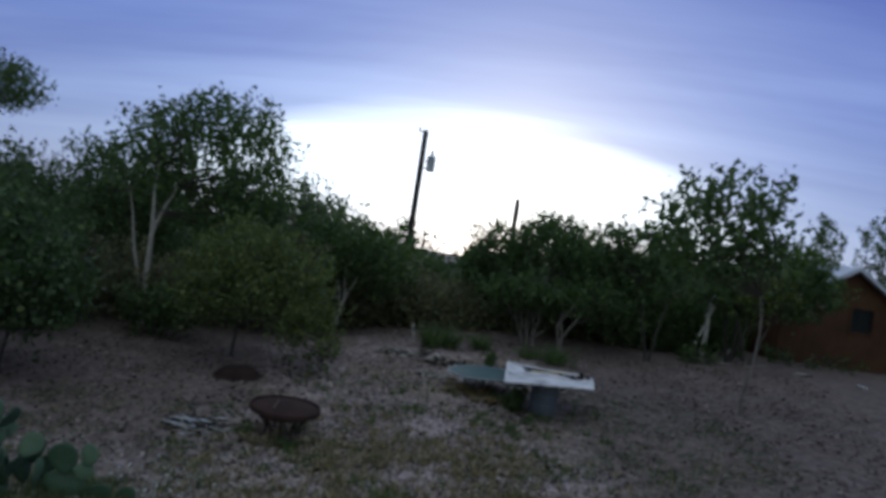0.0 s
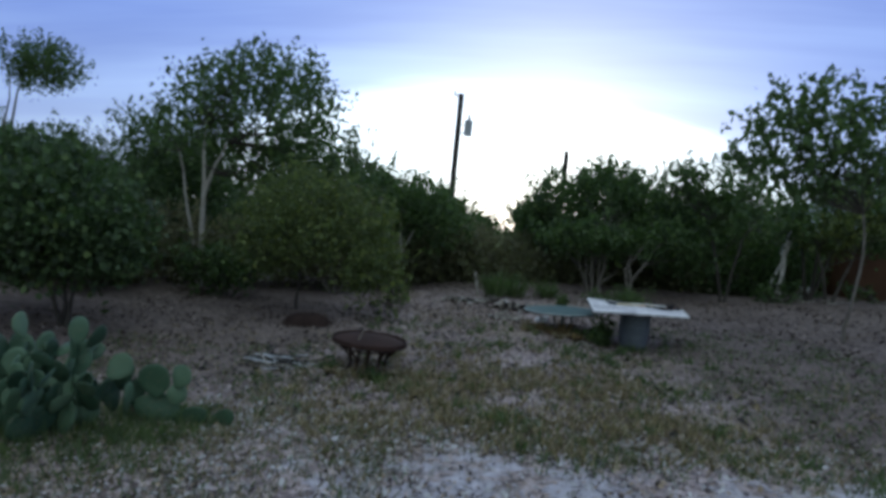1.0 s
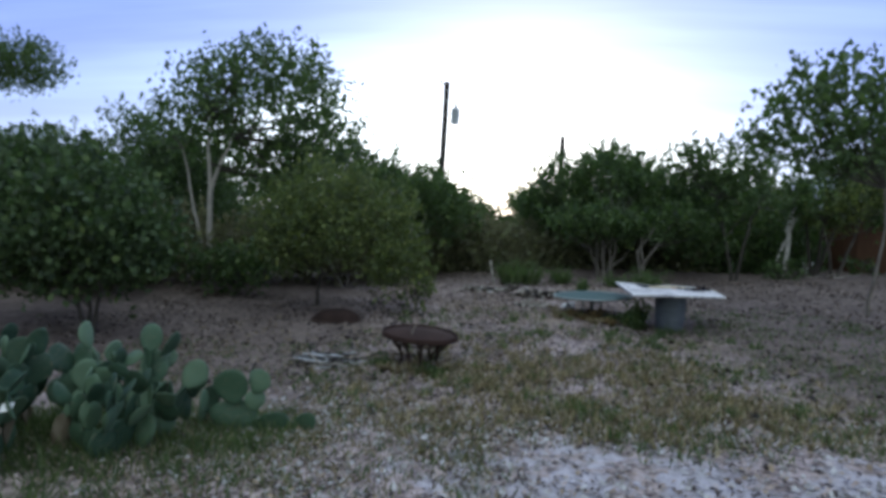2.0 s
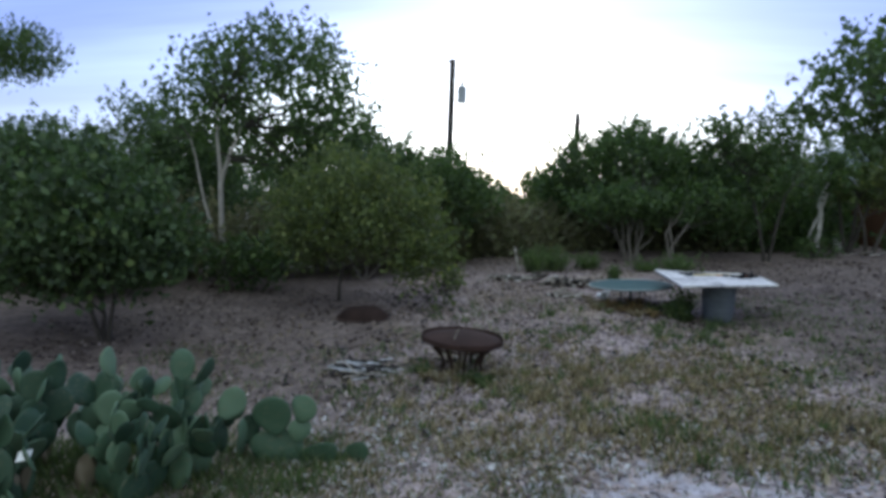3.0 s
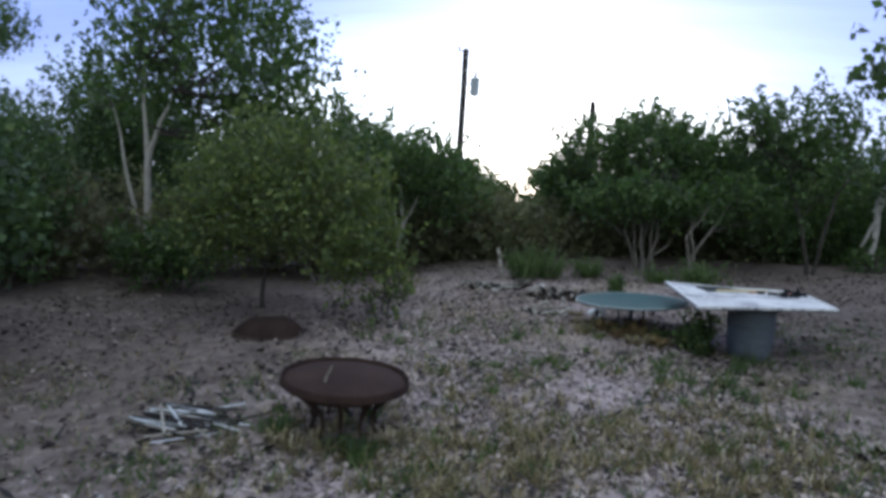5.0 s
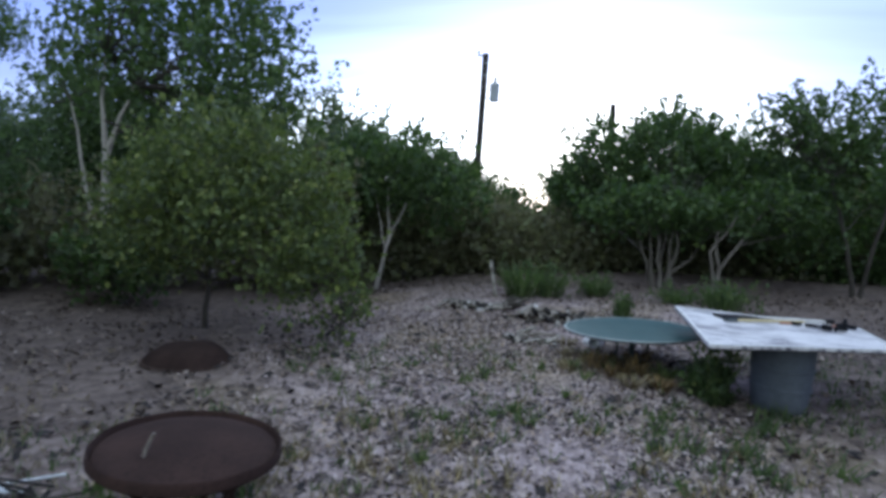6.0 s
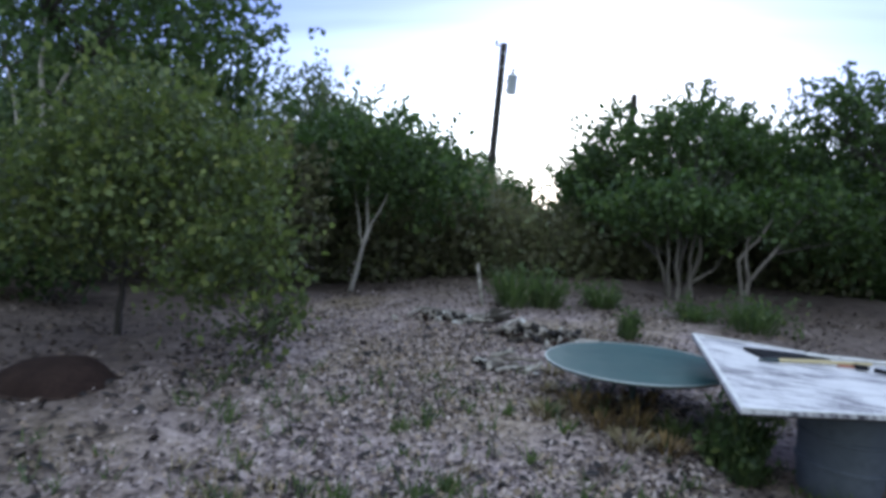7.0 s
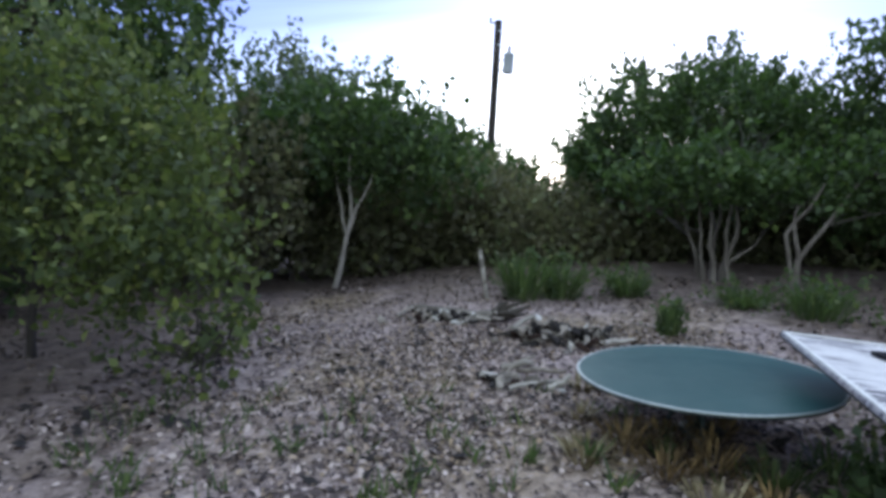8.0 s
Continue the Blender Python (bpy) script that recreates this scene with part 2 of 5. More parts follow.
M_DEADWOOD = two_scale("dead_wood", (0.20, 0.17, 0.14), (0.42, 0.38, 0.34), (0.06, 0.05, 0.04), 2, 25, 0.9, bump=0.8, dist=0.008)
M_STAKE = two_scale("half_peeled_stake", (0.06, 0.05, 0.04), (0.58, 0.55, 0.49), (0.13, 0.11, 0.08), 7, 30, 0.9, bump=0.6, dist=0.006)
# char of burnt wood; also the black used for painted-in shadows
M_CHAR_SHADE = two_scale("charred_wood_and_shade", (0.016, 0.014, 0.014), (0.034, 0.029, 0.028), (0.010, 0.009, 0.009), 6, 50, 0.9, bump=0.8, dist=0.006)
M_PEELED = two_scale("peeled_white_wood", (0.42, 0.40, 0.37), (0.62, 0.60, 0.57), (0.18, 0.16, 0.14), 5, 30, 0.85, bump=0.7, dist=0.01, stretch=(1, 1, 0.25))
M_RUST = two_scale("rusted_steel", (0.033, 0.020, 0.017), (0.050, 0.029, 0.024), (0.018, 0.012, 0.010), 3.5, 45, 0.92, 0.1, 0.12, 0.35, 0.003)
M_RUST_DARK = two_scale("sooty_steel", (0.035, 0.024, 0.020), (0.075, 0.045, 0.032), (0.015, 0.012, 0.010), 6, 60, 0.85, 0.3, 0.3, 0.4, 0.003)
M_RUST_EARTH = two_scale("old_rust", (0.021, 0.013, 0.011), (0.035, 0.022, 0.018), (0.013, 0.009, 0.008), 4, 40, 0.95, 0.0, 0.1, 0.6, 0.006)
M_POLE = two_scale("creosote_wood", (0.030, 0.026, 0.024), (0.062, 0.052, 0.046), (0.015, 0.013, 0.012), 2, 25, 0.9, bump=0.6, stretch=(1, 1, 0.1))
M_GREYMETAL = two_scale("painted_grey_steel", (0.50, 0.54, 0.58), (0.62, 0.66, 0.70), (0.42, 0.45, 0.48), 2, 30, 0.5, 0.2, 0.5, 0.1, 0.002)
M_CERAMIC = two_scale("brown_porcelain", (0.16, 0.12, 0.10), (0.24, 0.19, 0.16), (0.10, 0.08, 0.07), 4, 40, 0.3, 0.0, 0.5, 0.1, 0.001)
M_WHITEPAINT = two_scale("white_paint", (0.60, 0.59, 0.58), (0.76, 0.75, 0.74), (0.36, 0.345, 0.33), 5, 28, 0.7, 0.0, 0.3, 0.2, 0.002)
M_SLAT = two_scale("grey_white_slat", (0.38, 0.40, 0.43), (0.60, 0.60, 0.61), (0.16, 0.15, 0.15), 9, 40, 0.8, 0.0, 0.2, 0.3, 0.002)
M_DRUM = two_scale("grey_plastic", (0.068, 0.080, 0.100), (0.104, 0.116, 0.140), (0.052, 0.060, 0.072), 2.5, 25, 0.6, 0.0, 0.4, 0.15, 0.002)
M_TANWOOD = two_scale("bare_handle_wood", (0.48, 0.40, 0.22), (0.58, 0.49, 0.29), (0.36, 0.29, 0.16), 4, 40, 0.7, stretch=(1, 6, 6))
M_BLACK = two_scale("black_rubber", (0.012, 0.013, 0.016), (0.026, 0.026, 0.03), (0.008, 0.008, 0.009), 6, 60, 0.95, 0.0, 0.08)
M_RED = two_scale("faded_red_plastic", (0.30, 0.10, 0.06), (0.40, 0.16, 0.09), (0.2, 0.07, 0.05), 6, 40, 0.6)
M_RIM = two_scale("pale_aluminium", (0.26, 0.30, 0.30), (0.40, 0.44, 0.43), (0.18, 0.21, 0.21), 5, 60, 0.45, 0.3, 0.5, 0.1, 0.001)
M_LEG = two_scale("dark_green_steel", (0.030, 0.045, 0.045), (0.06, 0.08, 0.08), (0.02, 0.025, 0.025), 5, 60, 0.5, 0.3, 0.4, 0.1, 0.001)
M_PLY = two_scale("rust_brown_boards", (0.060, 0.030, 0.016), (0.092, 0.047, 0.024), (0.036, 0.019, 0.011), 1.2, 9, 0.85, 0.0, 0.2, 0.3, 0.004, (4, 4, 0.4))
M_ROOF = two_scale("galvanised_sheet", (0.42, 0.44, 0.48), (0.58, 0.60, 0.64), (0.30, 0.31, 0.33), 1.5, 12, 0.45, 0.6, 0.5, 0.1, 0.002)
M_PLASTIC = two_scale("white_plastic", (0.80, 0.80, 0.81), (0.88, 0.88, 0.88), (0.70, 0.70, 0.70), 4, 40, 0.5, 0.0, 0.4, 0.1, 0.001)
M_DARKPANE = two_scale("dark_window_pane", (0.012, 0.014, 0.018), (0.02, 0.022, 0.026), (0.03, 0.032, 0.036), 2, 20, 0.12, 0.0, 0.6, 0.05, 0.001)


def peeled_board():
    m, t, p = shader("peeling_white_board", 0.75, 0.0, 0.3)
    streak = noise_tex(t, 7, 6, 0.8, (0.6, 6.5, 1))
    stain = noise_tex(t, 2.2, 4, 0.6)
    f = calc(t, "ADD", calc(t, "MULTIPLY", streak, 0.75), calc(t, "MULTIPLY", stain, 0.35))
    col = ramp(t, f, (0.45, (0.075, 0.07, 0.085)), (0.50, (0.30, 0.285, 0.31)), (0.56, (0.64, 0.62, 0.62)), (0.85, (0.76, 0.74, 0.74)))
    wire(t, col, p.inputs["Base Color"])
    relief(t, p, streak, 0.4, 0.003)
    return m


def table_glass():
    m, t, p = shader("frosted_green_glass", 0.45, 0.0, 0.07)
    n = noise_tex(t, 3, 5, 0.65)
    wire(t, ramp(t, n, (0.3, (0.026, 0.068, 0.072)), (0.7, (0.040, 0.088, 0.090))), p.inputs["Base Color"])
    wire(t, ramp(t, noise_tex(t, 5, 3), (0.3, (0.42, 0.42, 0.42)), (0.8, (0.52, 0.52, 0.52))), p.inputs["Roughness"])
    relief(t, p, noise_tex(t, 160, 2), 0.05, 0.001)
    return m


def pad_mat(name, a, b, c):
    m, t, p = shader(name, 0.55, 0.0, 0.35)
    info = t.nodes.new("ShaderNodeObjectInfo")
    col = ramp(t, info.outputs["Random"], (0.0, a), (0.6, b), (1.0, c))
    dots = t.nodes.new("ShaderNodeTexVoronoi")
    dots.inputs["Scale"].default_value = 34
    tc = t.nodes.new("ShaderNodeTexCoord")
    wire(t, tc.outputs["Object"], dots.inputs["Vector"])
    spot = calc(t, "LESS_THAN", dots.outputs["Distance"], 0.16)
    col = blend(t, calc(t, "MULTIPLY", spot, 0.7), col, (0.20, 0.17, 0.10))
    col = blend(t, calc(t, "MULTIPLY", calc(t, "SUBTRACT", noise_tex(t, 9, 4), 0.55), 3.0, True), col, (0.17, 0.15, 0.09))
    wire(t, col, p.inputs["Base Color"])
    relief(t, p, noise_tex(t, 20, 3), 0.3, 0.006)
    return m


M_BOARD, M_TOP = peeled_board(), table_glass()
M_PAD = pad_mat("cactus_skin", (0.022, 0.050, 0.028), (0.050, 0.096, 0.056), (0.125, 0.195, 0.118))
M_PAD_DRY = pad_mat("dry_cactus_skin", (0.13, 0.105, 0.07), (0.19, 0.155, 0.105), (0.25, 0.215, 0.155))


# ---- building helpers ----
rng = np.random.default_rng(7)


def smooth01(t):
    t = np.clip(t, 0.0, 1.0)
    return t * t * (3 - 2 * t)


def height(x, y):
    """The lie of the land: nearly level in front, rising gently to the back and to the east."""
    x, y = np.asarray(x, float), np.asarray(y, float)
    z = 0.048 * np.clip(x, -5, 8) + 0.032 * np.clip(y - 8.2, 0, 9.5) * (0.25 + 0.75 * smooth01((x + 4.5) / 3.5))
    # a shallow hollow behind the round table
    z = z - 0.04 * np.exp(-((x - 0.45) ** 2 + (y - 12.65) ** 2) / 0.2)
    calm = np.exp(-((x / 40) ** 2 + ((y - 10) / 40) ** 2))
    z = z + calm * (0.014 * np.sin(1.9 * x + 0.7 * y) + 0.011 * np.sin(2.7 * y - 1.1 * x + 1.0) + 0.007 * np.sin(6.1 * x + 4.3 * y))
    return z


def at_ground(x, y):
    return float(height(x, y))


def mesh_object(name, data, mat, parent=None):
    ob = new(name, data)
    if mat:
        data.materials.append(mat)
    ob.parent = parent
    return ob


def part(name, bm, mat, parent, label="", flat=False):
    me = bpy.data.meshes.new(name)
    bm.normal_update()
    bm.to_mesh(me)
    bm.free()
    if not flat:
        for p in me.polygons:
            p.use_smooth = True
        me.set_sharp_from_angle(angle=radians(38))
    ob = mesh_object(name, me, mat, parent)
    return tagged(ob, label)


def thing(name, x, y, z, label, category, group="", kind="", rz=0.0):
    ob = new(name)
    ob.empty_display_size = 0.1
    ob.matrix_world = pose(x, y, z, 0, 0, rz)
    return tagged(ob, label, category, group, kind)


def raw_mesh(name, verts, faces, mat, parent=None):
    """A mesh from arrays: verts (n,3), faces (m,k), all faces of k corners."""
    me = bpy.data.meshes.new(name)
    m, k = faces.shape
    me.vertices.add(len(verts))
    me.vertices.foreach_set("co", np.ascontiguousarray(verts, np.float32).ravel())
    me.loops.add(m * k)
    me.loops.foreach_set("vertex_index", np.ascontiguousarray(faces, np.int32).ravel())
    me.polygons.add(m)
    me.polygons.foreach_set("loop_start", np.arange(0, m * k, k, dtype=np.int32))
    me.update(calc_edges=True)
    return mesh_object(name, me, mat, parent)


def box(bm, cx, cy, cz, sx, sy, sz, bevel=0.0, m=None):
    r = bmesh.ops.create_cube(bm, size=1.0)
    vs = r["verts"]
    bmesh.ops.scale(bm, vec=(sx, sy, sz), verts=vs)
    bmesh.ops.translate(bm, vec=(cx, cy, cz), verts=vs)
    if m is not None:
        bmesh.ops.transform(bm, matrix=m, verts=vs)
    if bevel:
        es = list({e for v in vs for e in v.link_edges})
        bmesh.ops.bevel(bm, geom=es, offset=bevel, segments=2, affect="EDGES", profile=0.5)


def lathe(bm, profile, n=32, m=None):
    """Turns a profile of (radius, height) round z; closes ends that lie on the axis."""
    rings = []
    for r, z in profile:
        if r < 1e-5:
            rings.append([bm.verts.new((0, 0, z))])
        else:
            rings.append([bm.verts.new((r * math.cos(2 * math.pi * i / n), r * math.sin(2 * math.pi * i / n), z)) for i in range(n)])
    for a, b in zip(rings, rings[1:]):
        for i in range(n):
            j = (i + 1) % n
            if len(a) == 1:
                bm.faces.new((a[0], b[i], b[j])) if len(b) > 1 else None
            elif len(b) == 1:
                bm.faces.new((a[i], a[j], b[0]))
            else:
                bm.faces.new((a[i], a[j], b[j], b[i]))
    if m is not None:
        bmesh.ops.transform(bm, matrix=m, verts=[v for ring in rings for v in ring])
    bmesh.ops.recalc_face_normals(bm, faces=bm.faces[:])


def tube(bm, pts, radii, n=6):
    """A tapered tube along points."""
    pts = [Vector(p) for p in pts]
    rings = []
    for i, p in enumerate(pts):
        d = (pts[min(i + 1, len(pts) - 1)] - pts[max(i - 1, 0)]).normalized()
        a = d.orthogonal().normalized()
        if i:
            a = (prev - d * prev.dot(d)).normalized()
        prev = a
        b = d.cross(a)
        rings.append([bm.verts.new(p + radii[i] * (math.cos(2 * math.pi * k / n) * a + math.sin(2 * math.pi * k / n) * b)) for k in range(n)])
    for u, v in zip(rings, rings[1:]):
        for k in range(n):
            bm.faces.new((u[k], u[(k + 1) % n], v[(k + 1) % n], v[k]))
    bm.faces.new(rings[0][::-1])
    bm.faces.new(rings[-1])


def wander(a, b, steps, sway, rnd):
    """Points from a to b with a natural sway."""
    a, b = Vector(a), Vector(b)
    pts, off = [], Vector((0, 0, 0))
    for i in range(steps + 1):
        f = i / steps
        if 0 < i < steps:
            off = off * 0.6 + Vector((rnd.uniform(-1, 1), rnd.uniform(-1, 1), rnd.uniform(-0.5, 0.5))) * sway
        else:
            off = Vector((0, 0, 0))
        pts.append(a.lerp(b, f) + off)
    return pts


def leaf_cloud(gen, centres, per, spread, size, upright=0.45, heart=None):
    """Pointed leaves of four corners along short sprigs. The sprigs point up, and away from heart. Returns verts, faces."""
    k = len(centres)
    axis = gen.normal(0, 0.5, (k, 3)) + np.array([0, 0, 0.95])
    if heart is not None:
        away = centres - heart
        axis += 0.8 * away / (np.linalg.norm(away, axis=1)[:, None] + 1e-6)
    axis /= np.linalg.norm(axis, axis=1)[:, None]
    long = spread * gen.uniform(1.3, 3.2, k)
    n = k * per
    ax, c = np.repeat(axis, per, axis=0), np.repeat(centres, per, axis=0)
    u = gen.uniform(-1, 1, n)
    off = ax * (u * np.repeat(long, per))[:, None]
    off += np.clip(gen.normal(0, 1, (n, 3)), -1.7, 1.7) * (spread * (0.52 - 0.28 * u))[:, None]
    p = c + off
    d = gen.normal(0, 0.7, (n, 3)) + ax * 0.8
    d[:, 2] += upright * gen.choice([-1.0, 1.0], n)
    d /= np.linalg.norm(d, axis=1)[:, None]
    s = np.cross(d, gen.normal(0, 1, (n, 3)))
    s /= np.linalg.norm(s, axis=1)[:, None] + 1e-9
    nor = np.cross(d, s)
    ln = (size * gen.uniform(0.6, 1.35, n))[:, None]
    w = ln * gen.uniform(0.24, 0.40, n)[:, None]
    bend = nor * ln * gen.uniform(-0.18, 0.18, n)[:, None]
    v = np.stack([p - d * ln * 0.5, p + s * w + bend, p + d * ln * 0.5, p - s * w + bend], axis=1).reshape(-1, 3)
    return v, np.arange(n * 4).reshape(n, 4)


def spray_centres(gen, lobes, density, shell=0.45, lump=0.3):
    """Centres of leaf sprays in lobes (x, y, z, rx, ry, rz): more towards the outside, lumpy."""
    out = []
    for x, y, z, rx, ry, rz in lobes:
        k = max(8, int(density * (rx * ry * rz) ** (2 / 3)))
        d = gen.normal(0, 1, (k, 3))
        d /= np.linalg.norm(d, axis=1)[:, None]
        ph = gen.uniform(0, 6.28, 6)
        bump = np.sin(d[:, 0] * 5 + ph[0]) * np.sin(d[:, 1] * 5 + ph[1]) + np.sin(d[:, 2] * 7 + ph[2]) * np.sin(d[:, 0] * 8 + ph[3])
        r = (shell + (1 - shell) * gen.uniform(0, 1, k) ** 0.6) * (1 + lump * 0.5 * bump + np.clip(gen.normal(0, 0.06, k), -0.1, 0.1))
        out.append(np.array([x, y, z]) + d * r[:, None] * np.array([rx, ry, rz]))
    return np.concatenate(out)


def tree(name, base, lobes, label, stems=3, crotch=None, stem_r=0.06, fork=1.0, spread=0.5, density=150, per=21, spray=0.13, leaf=0.10,
         mat=None, bark=None, seed=1, boughs=26, category="tree", group="", low=0.15, lean=(0, 0), shell=0.35, tops=None, foot_r=0.0):
    """A tree or tall shrub: stems from one foot, boughs to the leaf sprays, and a crown of separate leaves."""
    gen, rnd = np.random.default_rng(seed), random.Random(seed)
    bx, by = base
    bz = at_ground(bx, by)
    root = thing(name, bx, by, bz - 0.02, label, category, group)
    o = Vector((bx, by, bz - 0.02))
    cen = spray_centres(gen, lobes, density, shell)
    cen = cen[cen[:, 2] > bz + low]
    local = cen - np.array(o)
    # stems
    ends = []
    for i in range(stems):
        a = 2 * math.pi * (i + rnd.uniform(-0.3, 0.3)) / max(stems, 1)
        if tops:
            tip = Vector(tops[i % len(tops)]) - o
        else:
            tip = Vector((math.cos(a) * spread + lean[0], math.sin(a) * spread * 0.8 + lean[1], fork * rnd.uniform(0.85, 1.2)))
        bm = bmesh.new()
        fr = foot_r or stem_r * 0.9 * (stems > 1)
        foot = Vector((math.cos(a) * fr, math.sin(a) * fr, -0.04))
        pts = wander(foot, tip, 7, 0.022 * fork, rnd)
        split = crotch[i] if isinstance(crotch, list) else crotch
        if split:
            pts = wander(foot * 0.3, Vector(split) - o, 2, 0.01, random.Random(seed))[:-1] + wander(Vector(split) - o, tip, 5, 0.03, rnd)
        r0 = stem_r * rnd.uniform(0.75, 1.1)
        thin = 0.78 if tops else 0.5
        tube(bm, pts, [r0 * (1.25 if k == 0 else 1 - thin * k / 7) for k in range(8)], 8)
        part("trunk", bm, bark or M_BARK, root)
        ends.append((pts[-1], r0 * 0.5))
        ends.append((pts[4], r0 * 0.6))
    # boughs
    bm, count = bmesh.new(), 0
    pick = gen.choice(len(local), min(boughs, len(local)), replace=False)
    for k in pick:
        tgt = Vector(local[k]) * 0.97 + Vector((0, 0, -0.06))
        s, r = min(ends, key=lambda e: (e[0] - tgt).length + rnd.uniform(0, 0.5))
        pts = wander(s, tgt, 5, 0.06, rnd)
        count += 1
        if count <= 10:
            one = bmesh.new()
            tube(one, pts, [max(0.004, r * (0.55 - 0.47 * q / 5)) for q in range(6)], 6)
            part("branch", one, M_BARK_DARK, root)
        else:
            tube(bm, pts, [max(0.004, r * (0.6 - 0.5 * q / 5)) for q in range(6)], 5)
        for q in (2, 3, 4):
            tw = pts[q] + Vector((rnd.uniform(-0.25, 0.25), rnd.uniform(-0.25, 0.25), rnd.uniform(0.0, 0.2)))
            tube(bm, wander(pts[q], tw, 3, 0.03, rnd), [0.008, 0.006, 0.005, 0.003], 4)
    tagged(part("twig_mass", bm, M_BARK_DARK, root), kind="stuff")
    v, f = leaf_cloud(gen, local, per, spray, leaf, heart=local.mean(axis=0) - np.array([0, 0, 0.4]))
    raw_mesh("crown", v, f, mat or M_LEAF, root)
    return root


def clump(name, x, y, r, h, label, mat, seed, blades=90, width=0.012, category="weed", group="", leafy=0):
    """A tuft of blades, with small leaves if leafy."""
    gen = np.random.default_rng(seed)
    z = at_ground(x, y)
    root = thing(name, x, y, z, label, category, group)
    n = blades
    a = gen.uniform(0, 6.283, n)
    rr = r * 0.5 * np.sqrt(gen.uniform(0, 1, n))
    foot = np.stack([rr * np.cos(a), rr * np.sin(a), np.full(n, -0.01)], 1)
    out = gen.uniform(0.2, 1.0, n) * r * 0.75
    tip = foot + np.stack([np.cos(a) * out, np.sin(a) * out, h * gen.uniform(0.45, 1.0, n)], 1)
    mid = foot * 0.45 + tip * 0.55 + np.stack([np.zeros(n), np.zeros(n), h * 0.10 * np.ones(n)], 1)
    side = np.stack([-np.sin(a), np.cos(a), np.zeros(n)], 1) * width
    v = np.stack([foot - side * 0.6, foot + side * 0.6, mid + side, mid - side, tip], 1).reshape(-1, 3)
    b = np.arange(n) * 5
    f = np.concatenate([np.stack([b, b + 1, b + 2], 1), np.stack([b, b + 2, b + 3], 1), np.stack([b + 3, b + 2, b + 4], 1)])
    tagged(raw_mesh("tuft", v, f, mat, root), kind="stuff")
    if leafy:
        cen = np.stack([gen.normal(0, r * 0.45, leafy), gen.normal(0, r * 0.45, leafy), gen.uniform(0.1, 0.95, leafy) * h], 1)
        v, f = leaf_cloud(gen, cen, 9, 0.05, 0.05)
        v[:, 2] = np.maximum(v[:, 2], 0.0)
        tagged(raw_mesh("leaf_mass", v, f, mat, root), kind="stuff")
    return root


# ---- ground: one sheet to the horizon ----
def axis_steps(lo, hi, step, reach):
    mid = list(np.arange(lo, hi + 1e-6, step))
    grow, a, b, s = [], lo, hi, step
    left, right = [], []
    while b < reach:
        s *= 1.35
        a, b = a - s, b + s
        left.append(a)
        right.append(b)
    return np.array(left[::-1] + mid + right)


def make_ground():
    xs, ys = axis_steps(-11, 13, 0.12, 900), axis_steps(1, 24, 0.12, 900)
    gx, gy = np.meshgrid(xs, ys)
    v = np.stack([gx.ravel(), gy.ravel(), height(gx, gy).ravel()], 1)
    nx, ny = len(xs), len(ys)
    i = (np.arange(ny - 1)[:, None] * nx + np.arange(nx - 1)[None]).ravel()
    f = np.stack([i, i + 1, i + nx + 1, i + nx], 1)
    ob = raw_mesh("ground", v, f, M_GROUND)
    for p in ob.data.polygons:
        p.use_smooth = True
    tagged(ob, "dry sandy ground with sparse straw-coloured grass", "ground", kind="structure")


make_ground()

# ---- trees and shrubs ----
tree("broad_tree", (-6.74, 13.97), [(-6.0, 14.5, 3.62, 2.0, 1.5, 1.4), (-7.4, 14.8, 3.35, 1.15, 1.15, 1.1), (-4.8, 14.35, 3.0, 0.95, 1.05, 0.85), (-5.9, 15.0, 4.45, 1.25, 1.07, 0.68), (-4.9, 14.9, 2.0, 1.1, 0.85, 1.0), (-5.9, 15.4, 2.3, 1.2, 0.8, 0.9)],
     "broad rounded green tree with pale forked trunks", stems=3, stem_r=0.06, fork=1.0, bark=M_BARK_PALE, seed=11, density=180, per=10, crotch=[(-6.80, 13.98, 1.75), None, (-6.80, 13.98, 1.75)], spray=0.12, leaf=0.11, shell=0.4, boughs=60,
     tops=[(-6.90, 14.01, 3.3), (-7.42, 13.93, 2.6), (-6.42, 14.06, 2.9)])
tree("low_tree", (-3.76, 12.25), [(-3.8, 12.2, 1.72, 0.8, 0.9, 0.58), (-4.4, 12.35, 1.35, 0.6, 0.8, 0.55), (-2.85, 12.2, 1.58, 0.65, 0.7, 0.55), (-2.35, 12.0, 1.02, 0.45, 0.5, 0.46), (-3.5, 11.65, 1.1, 0.8, 0.5, 0.42), (-2.4, 11.7, 0.72, 0.36, 0.4, 0.34), (-4.15, 11.75, 0.9, 0.5, 0.5, 0.34)],
     "low spreading tree with dense olive-green leaves", stems=1, stem_r=0.04, fork=0.95, spread=0.06, seed=12, density=250, mat=M_LEAF_OLIVE, leaf=0.068, per=27, low=0.5, boughs=44, bark=M_BARK_DARK)
tree("sapling", (-1.95, 11.85), [(-2.03, 11.85, 0.5, 0.36, 0.38, 0.34)], "small leafy sapling growing beside a low tree", stems=1, stem_r=0.018, fork=0.35, spread=0.05, seed=13, density=210,
     mat=M_LEAF_OLIVE, leaf=0.07, per=20, low=0.12, boughs=10, category="sapling")
